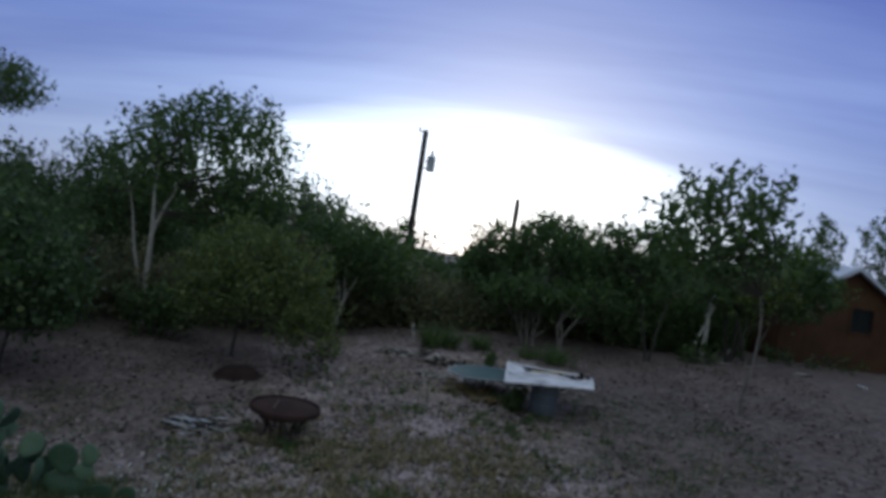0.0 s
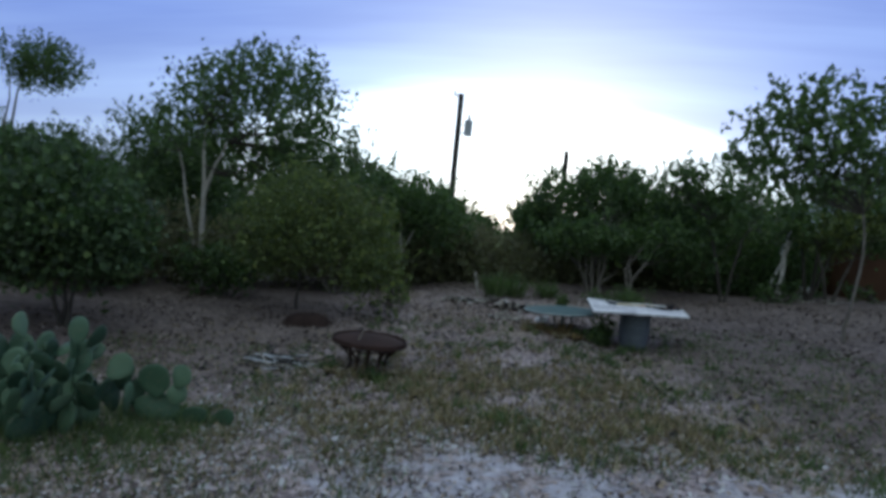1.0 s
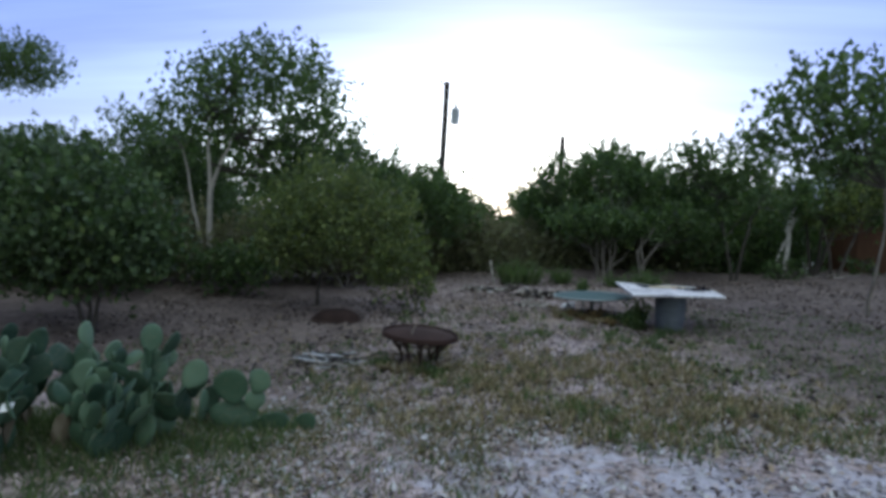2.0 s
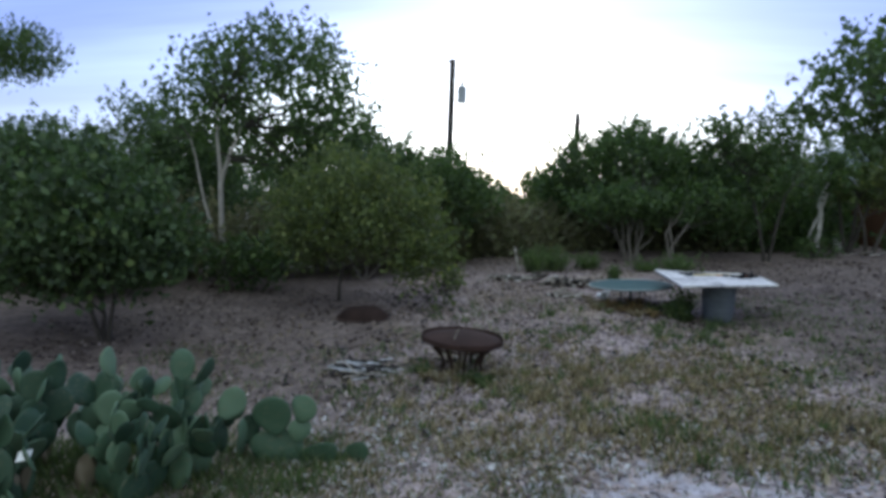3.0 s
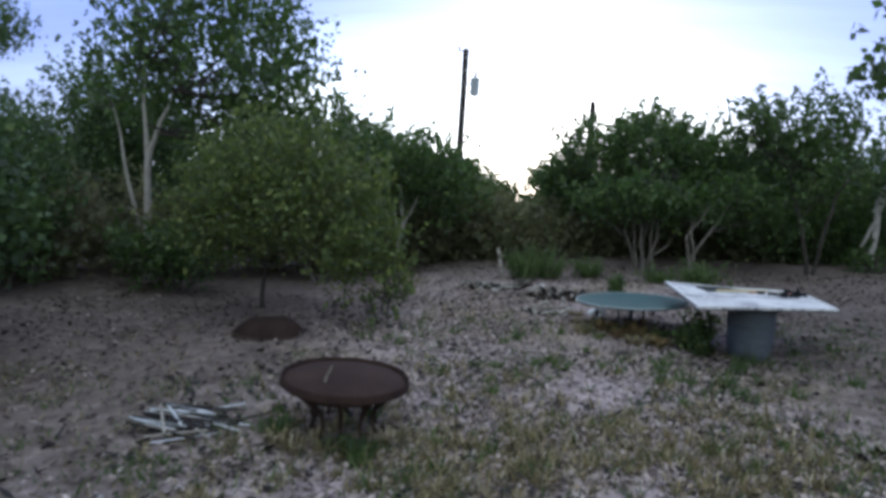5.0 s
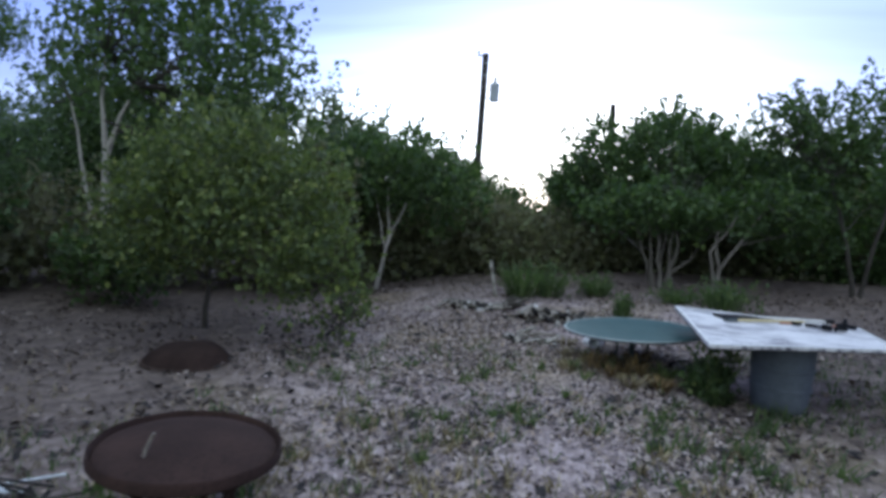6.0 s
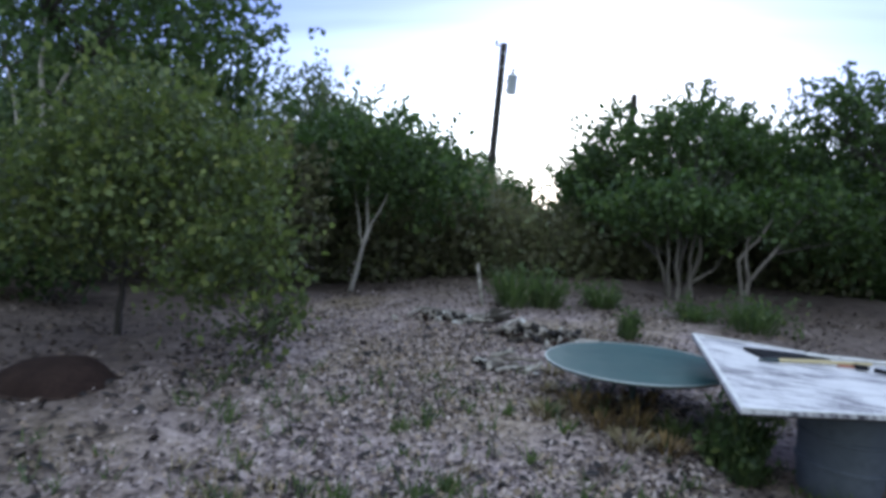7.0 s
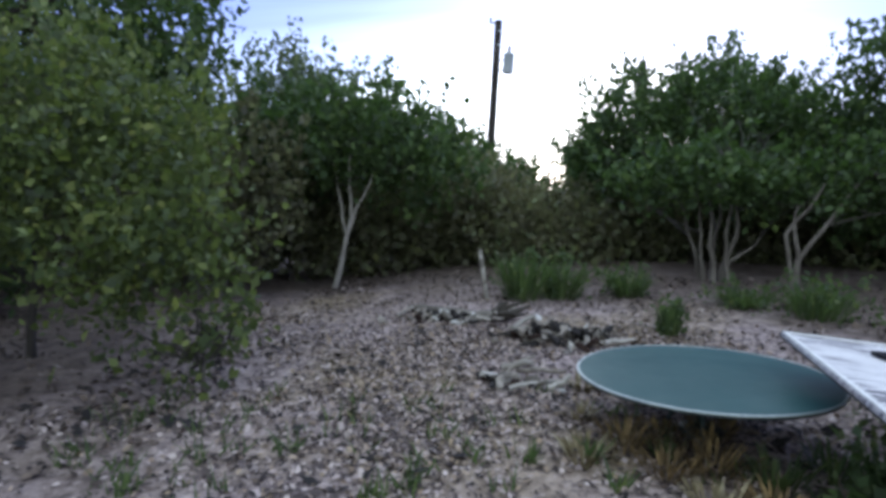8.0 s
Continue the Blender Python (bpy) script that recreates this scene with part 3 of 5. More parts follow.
tree("thorn_tree", (-5.62, 9.22), [(-5.84, 9.14, 1.17, 1.12, 1.07, 0.83), (-7.13, 9.82, 1.22, 1.28, 1.17, 1.01), (-6.5, 9.6, 1.75, 0.75, 0.8, 0.45), (-5.15, 9.3, 0.95, 0.55, 0.6, 0.42), (-6.3, 8.9, 0.75, 0.8, 0.6, 0.4)],
     "dark green bushy tree with a short forked trunk", stems=3, stem_r=0.036, fork=0.62, spread=0.2, seed=14, density=260, leaf=0.1, mat=M_LEAF_FAR, low=0.62, bark=M_BARK_DARK)
tree("hedge_tree", (-9.4, 12.76), [(-9.19, 12.99, 1.19, 1.6, 1.17, 1.01), (-8.11, 12.36, 0.98, 0.96, 0.85, 0.85)], "dense dark green hedge tree", stems=3, stem_r=0.06, fork=1.1, seed=15, mat=M_LEAF_FAR, density=210, low=0.05)
tree("hedge_tree", (-11.88, 14.75), [(-11.87, 14.66, 1.39, 1.71, 1.39, 1.07), (-13.35, 13.36, 1.41, 1.49, 1.28, 1.17)], "dense dark green hedge tree", stems=3, stem_r=0.06, fork=1.2, seed=16, mat=M_LEAF_FAR, density=190, low=0.05)
tree("hedge_tree", (-10.2, 17.22), [(-9.44, 16.83, 2.36, 1.28, 1.17, 1.01), (-8.9, 16.62, 1.88, 1.39, 1.28, 1.39)], "tall dark green hedge tree", stems=3, stem_r=0.07, fork=1.8, seed=17, mat=M_LEAF_FAR, density=190, low=0.05)
tree("hedge_tree", (-14.38, 18.97), [(-14.05, 19, 2.05, 2.13, 1.49, 1.44), (-16.51, 19.72, 2.2, 1.71, 1.28, 1.15)], "tall dark green hedge tree", stems=3, stem_r=0.07, fork=1.8, seed=18, mat=M_LEAF_FAR, density=150, low=0.05)
tree("wispy_tree", (-10.9, 17.4), [(-10.9, 17.0, 3.4, 0.95, 0.8, 0.72), (-10.1, 16.9, 3.3, 0.8, 0.7, 0.6)], "wispy light-leaved tree rising behind a hedge", stems=2, stem_r=0.04, fork=2.3, seed=46, density=95, per=13, leaf=0.11, low=1.6, shell=0.3)
tree("open_tree", (-19.3, 20.4), [(-17.25, 20.3, 5.72, 1.5, 1.3, 0.82), (-19.3, 20.4, 2.6, 1.6, 1.4, 1.2)], "tall open-crowned tree with drooping leafy boughs", stems=2, stem_r=0.1, fork=3.6, tops=[(-17.9, 20.3, 5.5), (-18.6, 20.3, 5.3)], seed=19, density=150, leaf=0.11, spray=0.17)
tree("shrub", (-5.67, 13.24), [(-5.78, 13.24, 0.38, 1.01, 0.53, 0.38)], "dark green shrub at the foot of a broad tree", stems=3, stem_r=0.03, fork=0.5, seed=20, density=240, low=0.02, category="shrub")
tree("shrub", (-7.58, 12.04), [(-7.68, 11.83, 0.61, 0.96, 0.75, 0.64)], "dark green shrub at the foot of a hedge", stems=3, stem_r=0.03, fork=0.4, seed=21, density=220, low=0.02, category="shrub")
tree("shrub", (-4.09, 14.86), [(-4.3, 15.08, 1.14, 1.07, 0.85, 1.07)], "brownish green shrub under taller trees", stems=3, stem_r=0.03, fork=0.6, seed=22, density=220, mat=M_UNDER, low=0.02, category="shrub")
tree("forked_tree", (-3.12, 15.9), [(-3.14, 16.28, 2.02, 1.23, 1.07, 0.69), (-2.18, 16.5, 1.64, 0.75, 0.85, 0.53), (-4.1, 16.48, 1.86, 0.85, 0.85, 0.75)],
     "small tree with a pale forked trunk", stems=3, stem_r=0.033, fork=1.3, seed=23, density=210, bark=M_BARK_PALE, low=0.75, crotch=[(-2.98, 15.9, 0.66), (-2.98, 15.9, 0.66), (-2.93, 15.9, 0.9)], tops=[(-3.24, 15.95, 1.57), (-2.67, 15.95, 1.5), (-3.0, 16.0, 1.78)], boughs=34)
tree("young_tree", (-4.22, 16.7), [(-4.4, 17.1, 1.75, 0.6, 0.5, 0.45), (-3.8, 17.0, 1.6, 0.4, 0.4, 0.35)], "young tree with two thin grey stems", stems=2, stem_r=0.022, fork=0.9, seed=45, density=200, low=0.9,
     tops=[(-4.2, 16.7, 1.3), (-3.82, 16.72, 1.1)], boughs=12)
tree("wispy_tree", (-4.66, 18.15), [(-5.13, 17.97, 2.97, 0.75, 0.75, 0.75), (-4.43, 17.86, 2.49, 0.85, 0.85, 0.64), (-4.13, 18.93, 2.04, 1.17, 1.07, 0.96)], "tall wispy grey-green tree behind the hedge", stems=2, stem_r=0.05, fork=1.9, seed=24, density=130, mat=M_LEAF_GREY, low=0.4)
tree("hedge_tree", (-2.97, 19.88), [(-3.18, 19.68, 1.6, 1.17, 1.07, 1.12), (-2.01, 20.55, 1.21, 1.07, 1.07, 0.91)], "dark green hedge tree at the back of the yard", stems=3, stem_r=0.05, fork=1.0, seed=25, density=210, low=0.05)
tree("hedge_shrub", (-2, 18.51), [(-2.1, 18.2, 0.92, 1.07, 0.75, 0.8), (-0.93, 19.28, 0.8, 1.07, 0.85, 0.69)], "dark shrub closing the back of the yard", stems=3, stem_r=0.03, fork=0.5, seed=26, density=230, mat=M_UNDER, low=0.02, category="shrub")
tree("hedge_shrub", (0.42, 22.38), [(0.21, 22.28, 0.96, 1.28, 0.85, 0.66), (-0.96, 22.05, 0.92, 0.96, 0.85, 0.59)], "yellowish green shrub far behind the tables", stems=3, stem_r=0.03, fork=0.5, seed=27, density=210, mat=M_LEAF_OLIVE, low=0.02, category="shrub")
tree("spreading_tree", (1.5, 17.0), [(0.5, 19.1, 2.5, 1.0, 1.07, 0.84), (1.6, 19.4, 2.74, 1.15, 1.17, 0.92), (2.75, 19.35, 2.44, 1.0, 1.07, 0.82), (2.2, 21.6, 3.3, 1.4, 1.07, 0.68), (-0.08, 19.73, 1.86, 0.59, 0.75, 0.59), (-0.5, 20.6, 2.05, 0.5, 0.6, 0.45), (1.53, 18.26, 1.71, 1.28, 0.75, 0.45), (0.75, 16.75, 1.62, 0.6, 0.4, 0.34), (2.1, 16.8, 1.6, 0.6, 0.4, 0.34), (1.4, 16.55, 1.72, 0.62, 0.35, 0.36), (1.4, 17.9, 1.1, 1.3, 0.3, 0.7)],
     "spreading dark green tree with many pale stems", stems=7, stem_r=0.036, fork=1.35, spread=0.36, foot_r=0.17, seed=28, per=24, crotch=[(1.62, 17.0, 0.62), (1.68, 17.0, 0.95), None, None, None, None, None], tops=[(1.95, 17.05, 0.95), (1.64, 17.0, 1.75), (1.52, 17.15, 1.5), (1.02, 17.05, 1.3), (1.2, 17.0, 1.4), (1.32, 17.1, 1.5), (1.56, 17.0, 1.45)], density=200, bark=M_BARK, low=0.95, boughs=50)
tree("leaning_tree", (2.25, 16.5), [(3.45, 18.72, 2.12, 1.07, 0.96, 0.91), (4.19, 19.68, 1.57, 1.17, 1.07, 1.17), (3.0, 16.7, 1.72, 0.7, 0.45, 0.34), (3.5, 17.4, 1.3, 0.8, 0.5, 0.5)], "leaning dark green tree with slanted pale stems", stems=3, stem_r=0.036, fork=1.0, seed=29, density=220, low=0.75,
     crotch=[(2.24, 16.5, 0.72), (2.1, 16.5, 1.02), (2.25, 16.5, 0.8)], tops=[(2.85, 16.55, 1.75), (2.58, 16.55, 1.72), (2.2, 16.5, 1.35)], boughs=30)
tree("hedge_tree", (3.21, 20.39), [(2.79, 20.72, 1.24, 1.49, 0.85, 1.28), (0.97, 21.01, 1.14, 1.39, 0.85, 1.17)], "dark green hedge tree behind pale stems", stems=3, stem_r=0.05, fork=0.9, seed=30, density=210, low=0.02)
tree("airy_tree", (4.32, 17), [(3.95, 17.56, 3.12, 0.8, 0.75, 0.8), (3.3, 17.87, 3.12, 0.55, 0.53, 0.6), (4.85, 17.79, 3.04, 0.41, 0.43, 1.12), (4.43, 17.45, 2.35, 0.96, 0.85, 0.64)], "airy green tree with upright leafy twigs", stems=2, stem_r=0.045, fork=1.9, seed=31, density=150, bark=M_BARK_DARK, low=1.5, boughs=30)
tree("tall_sparse_tree", (5.13, 12.85), [(3.72, 12.55, 3.46, 0.78, 0.8, 0.78), (4.7, 12.78, 3.75, 0.85, 0.8, 0.8), (4.5, 12.88, 2.95, 0.95, 0.75, 0.42), (5.44, 13.11, 3.21, 0.48, 0.53, 0.53)], "tall sparse tree with a thin pale trunk", stems=1, stem_r=0.028, fork=2.2, spread=0.15, seed=32, density=120, per=14,
     spray=0.13, leaf=0.12, low=1.7, bark=M_BARK, boughs=30)
tree("bushy_tree", (6.97, 18.31), [(6.76, 18.34, 2.22, 0.69, 0.64, 0.59), (7.4, 18.56, 2.64, 0.75, 0.64, 0.53)], "bushy olive-green tree in front of a shed", stems=2, stem_r=0.05, fork=1.4, seed=33, density=200, bark=M_BARK_DARK, mat=M_LEAF_OLIVE, low=1.3)
tree("shrub", (5.25, 19.67), [(5.14, 19.69, 1.14, 1.39, 0.96, 1.12), (6.63, 20.45, 1.23, 1.07, 0.85, 1.17)], "dark green shrub between trees", stems=3, stem_r=0.035, fork=0.7, seed=34, density=210, low=0.02, category="shrub")
tree("hedge_tree", (6.81, 23.53), [(6.39, 23.55, 2.15, 2.13, 1.28, 1.81), (4.25, 24.05, 1.94, 1.71, 1.28, 1.71)], "dense dark green hedge tree", stems=3, stem_r=0.07, fork=1.3, seed=35, density=150, low=0.02)
tree("tall_tree", (14.65, 28.65), [(12.96, 28.47, 4.94, 0.64, 0.75, 1.39), (15.1, 28.5, 5.03, 0.96, 0.96, 1.6), (17.55, 28, 4.18, 1.28, 1.07, 1.6)], "tall tree behind a shed", stems=2, stem_r=0.1, fork=2.4, seed=36, density=85, leaf=0.12)
tree("bushy_tree", (12.02, 14.55), [(12.03, 14.79, 2.25, 1.71, 1.49, 1.49)], "bushy green tree at the edge of the yard", stems=2, stem_r=0.06, fork=1.3, seed=37, density=150, low=0.4)


tree("round_tree", (-1.12, 26.62), [(-0.85, 26.65, 2.24, 0.64, 0.85, 0.59), (-0.59, 26.86, 1.49, 0.64, 0.85, 0.64)], "small rounded tree beyond the back hedge", stems=2, stem_r=0.05, fork=1.2, seed=38, density=170, mat=M_LEAF_OLIVE, low=0.1)
tree("shrub", (8.87, 20.15), [(8.77, 20.05, 0.43, 0.96, 0.53, 0.59), (10.04, 20.28, 0.37, 0.85, 0.53, 0.53)], "low dark shrub in front of a shed", stems=3, stem_r=0.03, fork=0.4, seed=39, density=230, low=0.02, category="shrub")


tree("hedge_tree", (6.65, 18.63), [(6.17, 18.65, 2.22, 0.85, 0.85, 1.01), (7.51, 19.1, 2.95, 1.01, 0.85, 0.85), (8.46, 19.44, 3.21, 0.75, 0.75, 0.64), (8.94, 19.65, 2.78, 0.8, 0.64, 0.64), (8.14, 19.31, 1.99, 0.64, 0.53, 0.53)], "dark green tree standing close to a low shed", stems=3, stem_r=0.05, fork=1.5, seed=43, density=190, bark=M_BARK_DARK, low=1.35)


tree("shrub", (5.69, 17.87), [(5.69, 17.87, 0.42, 0.59, 0.43, 0.51)], "low dark shrub before a broken trunk", stems=3, stem_r=0.025, fork=0.4, seed=44, density=230, low=0.02, category="shrub")


def far_woods():
    """The thicket that closes the place all round, low where the sky opens behind the pole."""
    gen = np.random.default_rng(40)
    lobes = []
    for k in range(150):
        a = 2 * math.pi * k / 150
        r = 27 + 6 * math.sin(k * 2.3) + gen.uniform(-2, 2)
        x, y = r * math.sin(a), 8 + r * math.cos(a)
        gap = math.exp(-((x + 1.8) / 3.2) ** 2) if y > 20 else 0.0
        h = (3.4 + gen.uniform(-0.7, 0.9)) * (1 - 0.5 * gap)
        if y < 0:
            h *= 0.75
        lobes.append((x, y, h * 0.48, 1.8, 1.8, h * 0.52))
    cen = spray_centres(gen, lobes, 46, 0.5)
    cen = cen[cen[:, 2] > 0.1]
    v, f = leaf_cloud(gen, cen, 13, 0.26, 0.2)
    ob = raw_mesh("far_woods", v, f, M_LEAF_FAR)
    tagged(ob, "dark green thicket round the yard", "woods", kind="stuff")


far_woods()


def undergrowth():
    """The dark thicket behind and under the trees."""
    gen = np.random.default_rng(41)
    line = [(-12.69, 11, 1.39), (-10.55, 10.61, 1.39), (-8.76, 12.02, 1.28), (-7.38, 13.1, 1.17), (-5.91, 14.94, 1.39), (-4.85, 16.02, 1.6), (-3.79, 16.78, 1.6), (-2.52, 17.22, 1.49), (-1.24, 17.77, 0.91), (0.03, 18.53, 0.8), (1.3, 19.51, 1.6), (2.58, 19.42, 1.71), (3.87, 19.12, 1.71), (5.14, 19.67, 1.81), (6.41, 20.65, 1.92), (7.78, 21.95, 1.92), (8.72, 24.09, 1.92)]
    lobes = []
    for (xa, ya, ha), (xb, yb, hb) in zip(line, line[1:]):
        for k in range(3):
            f = k / 3
            h = (ha + (hb - ha) * f) * gen.uniform(0.85, 1.1)
            x, y = xa + (xb - xa) * f, ya + (yb - ya) * f + gen.uniform(-0.2, 0.2)
            for back in (0.0, 1.3):
                z = at_ground(x, y + back)
                lobes.append((x, y + back + 0.5, z + h * (0.45 + 0.12 * back), 0.75, 0.6, h * (0.55 + 0.1 * back)))
    cen = spray_centres(gen, lobes, 150, 0.6)
    cen = cen[cen[:, 2] > at_ground(0, 20) - 0.25]
    v, f = leaf_cloud(gen, cen, 13, 0.14, 0.12)
    tagged(raw_mesh("undergrowth", v, f, M_UNDER), "dark tangled undergrowth behind the trees", "undergrowth", kind="stuff")


undergrowth()


# ---- utility pole and weathered post ----
def utility_pole(x, y, top):
    z = at_ground(x, y)
    h = top - z
    root = thing("utility_pole", x, y, z, "dark wooden utility pole with a grey transformer can", "utility pole")
    bm = bmesh.new()
    lathe(bm, [(0.0, -0.3), (0.22, -0.3), (0.21, 0.5), (0.19, h * 0.5), (0.165, h - 0.04), (0.13, h), (0.0, h)], 16)
    part("pole", bm, M_POLE, root)
    # transformer
    tz = h - 2.35
    can = lathe_part("transformer", [(0, 0), (0.2, 0.0), (0.23, 0.03), (0.245, 0.06), (0.245, 0.80), (0.26, 0.82), (0.26, 0.87), (0.14, 0.93), (0, 0.95)], 20, M_GREYMETAL, root, (0.58, -0.05, tz), "pale grey transformer can")
    lathe_part("bushing", [(0, 0), (0.085, 0), (0.09, 0.05), (0.065, 0.08), (0.095, 0.12), (0.065, 0.16), (0.085, 0.20), (0.05, 0.29), (0, 0.30)], 12, M_CERAMIC, can, (0.0, 0.0, 0.94), "brown porcelain bushing")
    for dz in (0.18, 0.6):
        bm = bmesh.new()
        box(bm, 0.27, -0.03, tz + dz, 0.30, 0.06, 0.07, 0.008)
        part("bracket", bm, M_GREYMETAL, root)
    # short arms on the other side
    bm = bmesh.new()
    box(bm, -0.26, 0.0, h - 0.10, 0.3, 0.07, 0.07, 0.008)
    arm = part("crossarm", bm, M_DEADWOOD, root, "short pale wooden arm")
    lathe_part("insulator", [(0, 0), (0.03, 0), (0.03, 0.06), (0.07, 0.08), (0.05, 0.13), (0.07, 0.16), (0.03, 0.2), (0, 0.21)], 12, M_CERAMIC, arm, (-0.36, 0, h - 0.07))
    bm = bmesh.new()
    tube(bm, [(-0.1, 0, h - 4.55), (-0.35, 0, h - 4.42), (-0.65, 0, h - 4.38)], [0.03, 0.028, 0.025], 8)
    part("lamp_arm", bm, M_GREYMETAL, root, "thin grey metal arm")
    for k, dz in enumerate((0.5, 1.1)):
        bm = bmesh.new()
        box(bm, 0.1, -0.12, h - dz, 0.16, 0.1, 0.05, 0.006)
        part("clamp", bm, M_GREYMETAL, root)


def lathe_part(name, profile, n, mat, parent, loc=(0, 0, 0), label="", tilt=(0, 0, 0)):
    bm = bmesh.new()
    lathe(bm, profile, n)
    ob = part(name, bm, mat, parent, label)
    ob.matrix_basis = pose(*loc, *tilt)
    return ob


utility_pole(-5.76, 36.5, 9.08)


def old_post(x, y, top, r, mat, label, name="wooden_post", lean=(0, 0)):
    z = at_ground(x, y)
    root = thing(name, x, y, z, label, "post")
    h = top - z
    bm = bmesh.new()
    rnd = random.Random(int(x * 100))
    pts = [(lean[0] * f + rnd.uniform(-0.01, 0.01), lean[1] * f, -0.1 + (h + 0.1) * f) for f in (0, 0.25, 0.5, 0.75, 0.93, 1.0)]
    tube(bm, pts, [r * 1.1, r, r * 0.95, r * 0.9, r * 0.9, r * 0.72], 10)
    part("shaft", bm, mat, root)
    return root


old_post(0.48, 24.25, 4.62, 0.11, M_POLE, "dark weathered wooden post rising above the trees")
old_post(0.36, 22.6, 1.06, 0.045, M_BARK_PALE, "pale slender post in the hedge", "fence_post")
old_post(-0.93, 15.05, 0.70, 0.024, M_STAKE, "short pale leaning stake in the ground", "wooden_stake", (-0.12, 0.0))


# ---- fire pit ----
def fire_pit(x, y, r=0.405, rim=0.345):
    z = at_ground(x, y)
    root = thing("fire_pit", x, y, z, "rusted steel fire pit bowl on a dark leg stand", "fire pit", rz=20)
    tilt = pose(0, 0, rim, 1, 1.5, 0)
    prof = [(0, -0.030), (0.14, -0.034), (0.26, -0.045), (0.33, -0.05), (r - 0.018, -0.042), (r - 0.012, -0.006), (r - 0.006, 0.003), (r, -0.004), (r + 0.004, -0.045), (r - 0.004, -0.052),
            (0.33, -0.068), (0.26, -0.085), (0.16, -0.096), (0, -0.1)]
    bm = bmesh.new()
    lathe(bm, prof, 48, tilt)
    for v in bm.verts:
        v.co += 0.0035 * noise.noise_vector(v.co * 9)
    part("bowl", bm, M_RUST, root)
    ring = bmesh.new()
    n = 40
    rr = 0.27
    tube(ring, [(rr * math.cos(2 * math.pi * i / n), rr * math.sin(2 * math.pi * i / n), rim - 0.108) for i in range(n + 1)], [0.011] * (n + 1), 6)
    part("stand_ring", ring, M_RUST_DARK, root, "dark steel ring")
    for k in range(10):
        a = 2 * math.pi * (k + 0.35) / 10
        c, s = math.cos(a), math.sin(a)
        bm = bmesh.new()
        tube(bm, [(0.33 * c, 0.33 * s, rim - 0.04), (0.29 * c, 0.29 * s, rim - 0.11), (0.21 * c, 0.21 * s, rim - 0.19), (0.19 * c, 0.19 * s, 0.06), (0.24 * c, 0.24 * s, -0.02)], [0.014] * 5, 6)
        part("leg", bm, M_RUST_DARK, root)
    bm = bmesh.new()
    lathe(bm, [(0, 0.034), (0.10, 0.031), (0.20, 0.021), (0.31, -0.001), (r - 0.024, -0.022), (r - 0.020, -0.030), (0.29, -0.008), (0.0, 0.024)], 48, tilt)
    for v in bm.verts:
        v.co += 0.0025 * noise.noise_vector(v.co * 8)
    lid = part("lid", bm, M_RUST, root, "shallow rusted lid set inside the rim")
    bm = bmesh.new()
    turn = Matrix.Rotation(radians(-20), 4, "Z")
    tube(bm, [turn @ Vector(p) for p in ((-0.05, -0.225, rim + 0.005), (-0.042, -0.222, rim + 0.045), (-0.026, -0.218, rim + 0.085), (-0.012, -0.214, rim + 0.115))], [0.007, 0.008, 0.008, 0.007], 8)
    part("handle", bm, M_DEADWOOD, lid, "short pale upright handle")


fire_pit(-1.26, 8.64)


def rusted_lid(x, y):
    z = at_ground(x, y)
    root = thing("rusted_lid", x, y, z, "low rusty brown fire bowl lying upside down on the ground", "fire bowl", rz=30)
    bm = bmesh.new()
    lathe(bm, [(0.375, -0.01), (0.38, 0.012), (0.365, 0.024), (0.345, 0.045), (0.31, 0.09), (0.24, 0.135), (0.14, 0.16), (0, 0.168)], 40)
    for v in bm.verts:
        v.co += 0.016 * noise.noise_vector(v.co * 6)
    part("shell", bm, M_RUST_EARTH, root)
    bm = bmesh.new()
    tube(bm, [(0.375 * math.cos(i * 0.1571), 0.375 * math.sin(i * 0.1571), 0.014) for i in range(41)], [0.012] * 41, 6)
    part("rim", bm, M_RUST_DARK, root)


rusted_lid(-2.92, 10.86)


# ---- pile of slats ----
def slat_pile(x, y):
    """Thin pale slats lying across one another with dark gaps between, and two crooked sticks."""
    z = at_ground(x, y)
    root = thing("slat_pile", x, y, z, "loose pile of thin whitish slats and sticks on the ground", "slats")
    rnd = random.Random(5)
    for k in range(38):
        bm = bmesh.new()
        ln = rnd.uniform(0.2, 0.55)
        a = rnd.uniform(-14, 10) if k % 4 else rnd.choice((-1, 1)) * rnd.uniform(22, 60)
        m = pose(rnd.uniform(-0.16, 0.16), -0.25 + 0.36 * ((k * 11) % 38) / 37, 0.025 + 0.0018 * k, rnd.uniform(-8, 8), rnd.uniform(-4, 4), a)
        box(bm, 0, 0, 0, ln, rnd.uniform(0.009, 0.016), 0.010, 0.002, m)
        part("slat", bm, (M_SLAT, M_CHAR_SHADE, M_DEADWOOD, M_SLAT, M_CHAR_SHADE, M_CHAR_SHADE)[k % 6], root, "", True)
    for pts, mat in (([(-0.1, -0.32, 0.02), (0.06, -0.24, 0.035), (0.22, -0.16, 0.05)], M_DEADWOOD), ([(0.1, 0.0, 0.03), (0.3, 0.06, 0.05), (0.44, 0.14, 0.08), (0.52, 0.26, 0.12)], M_BARK_DARK)):
        bm = bmesh.new()
        tube(bm, pts, [0.011, 0.010, 0.009, 0.006][:len(pts)], 6)
        part("stick", bm, mat, root, "crooked stick")


slat_pile(-2.2, 8.43)


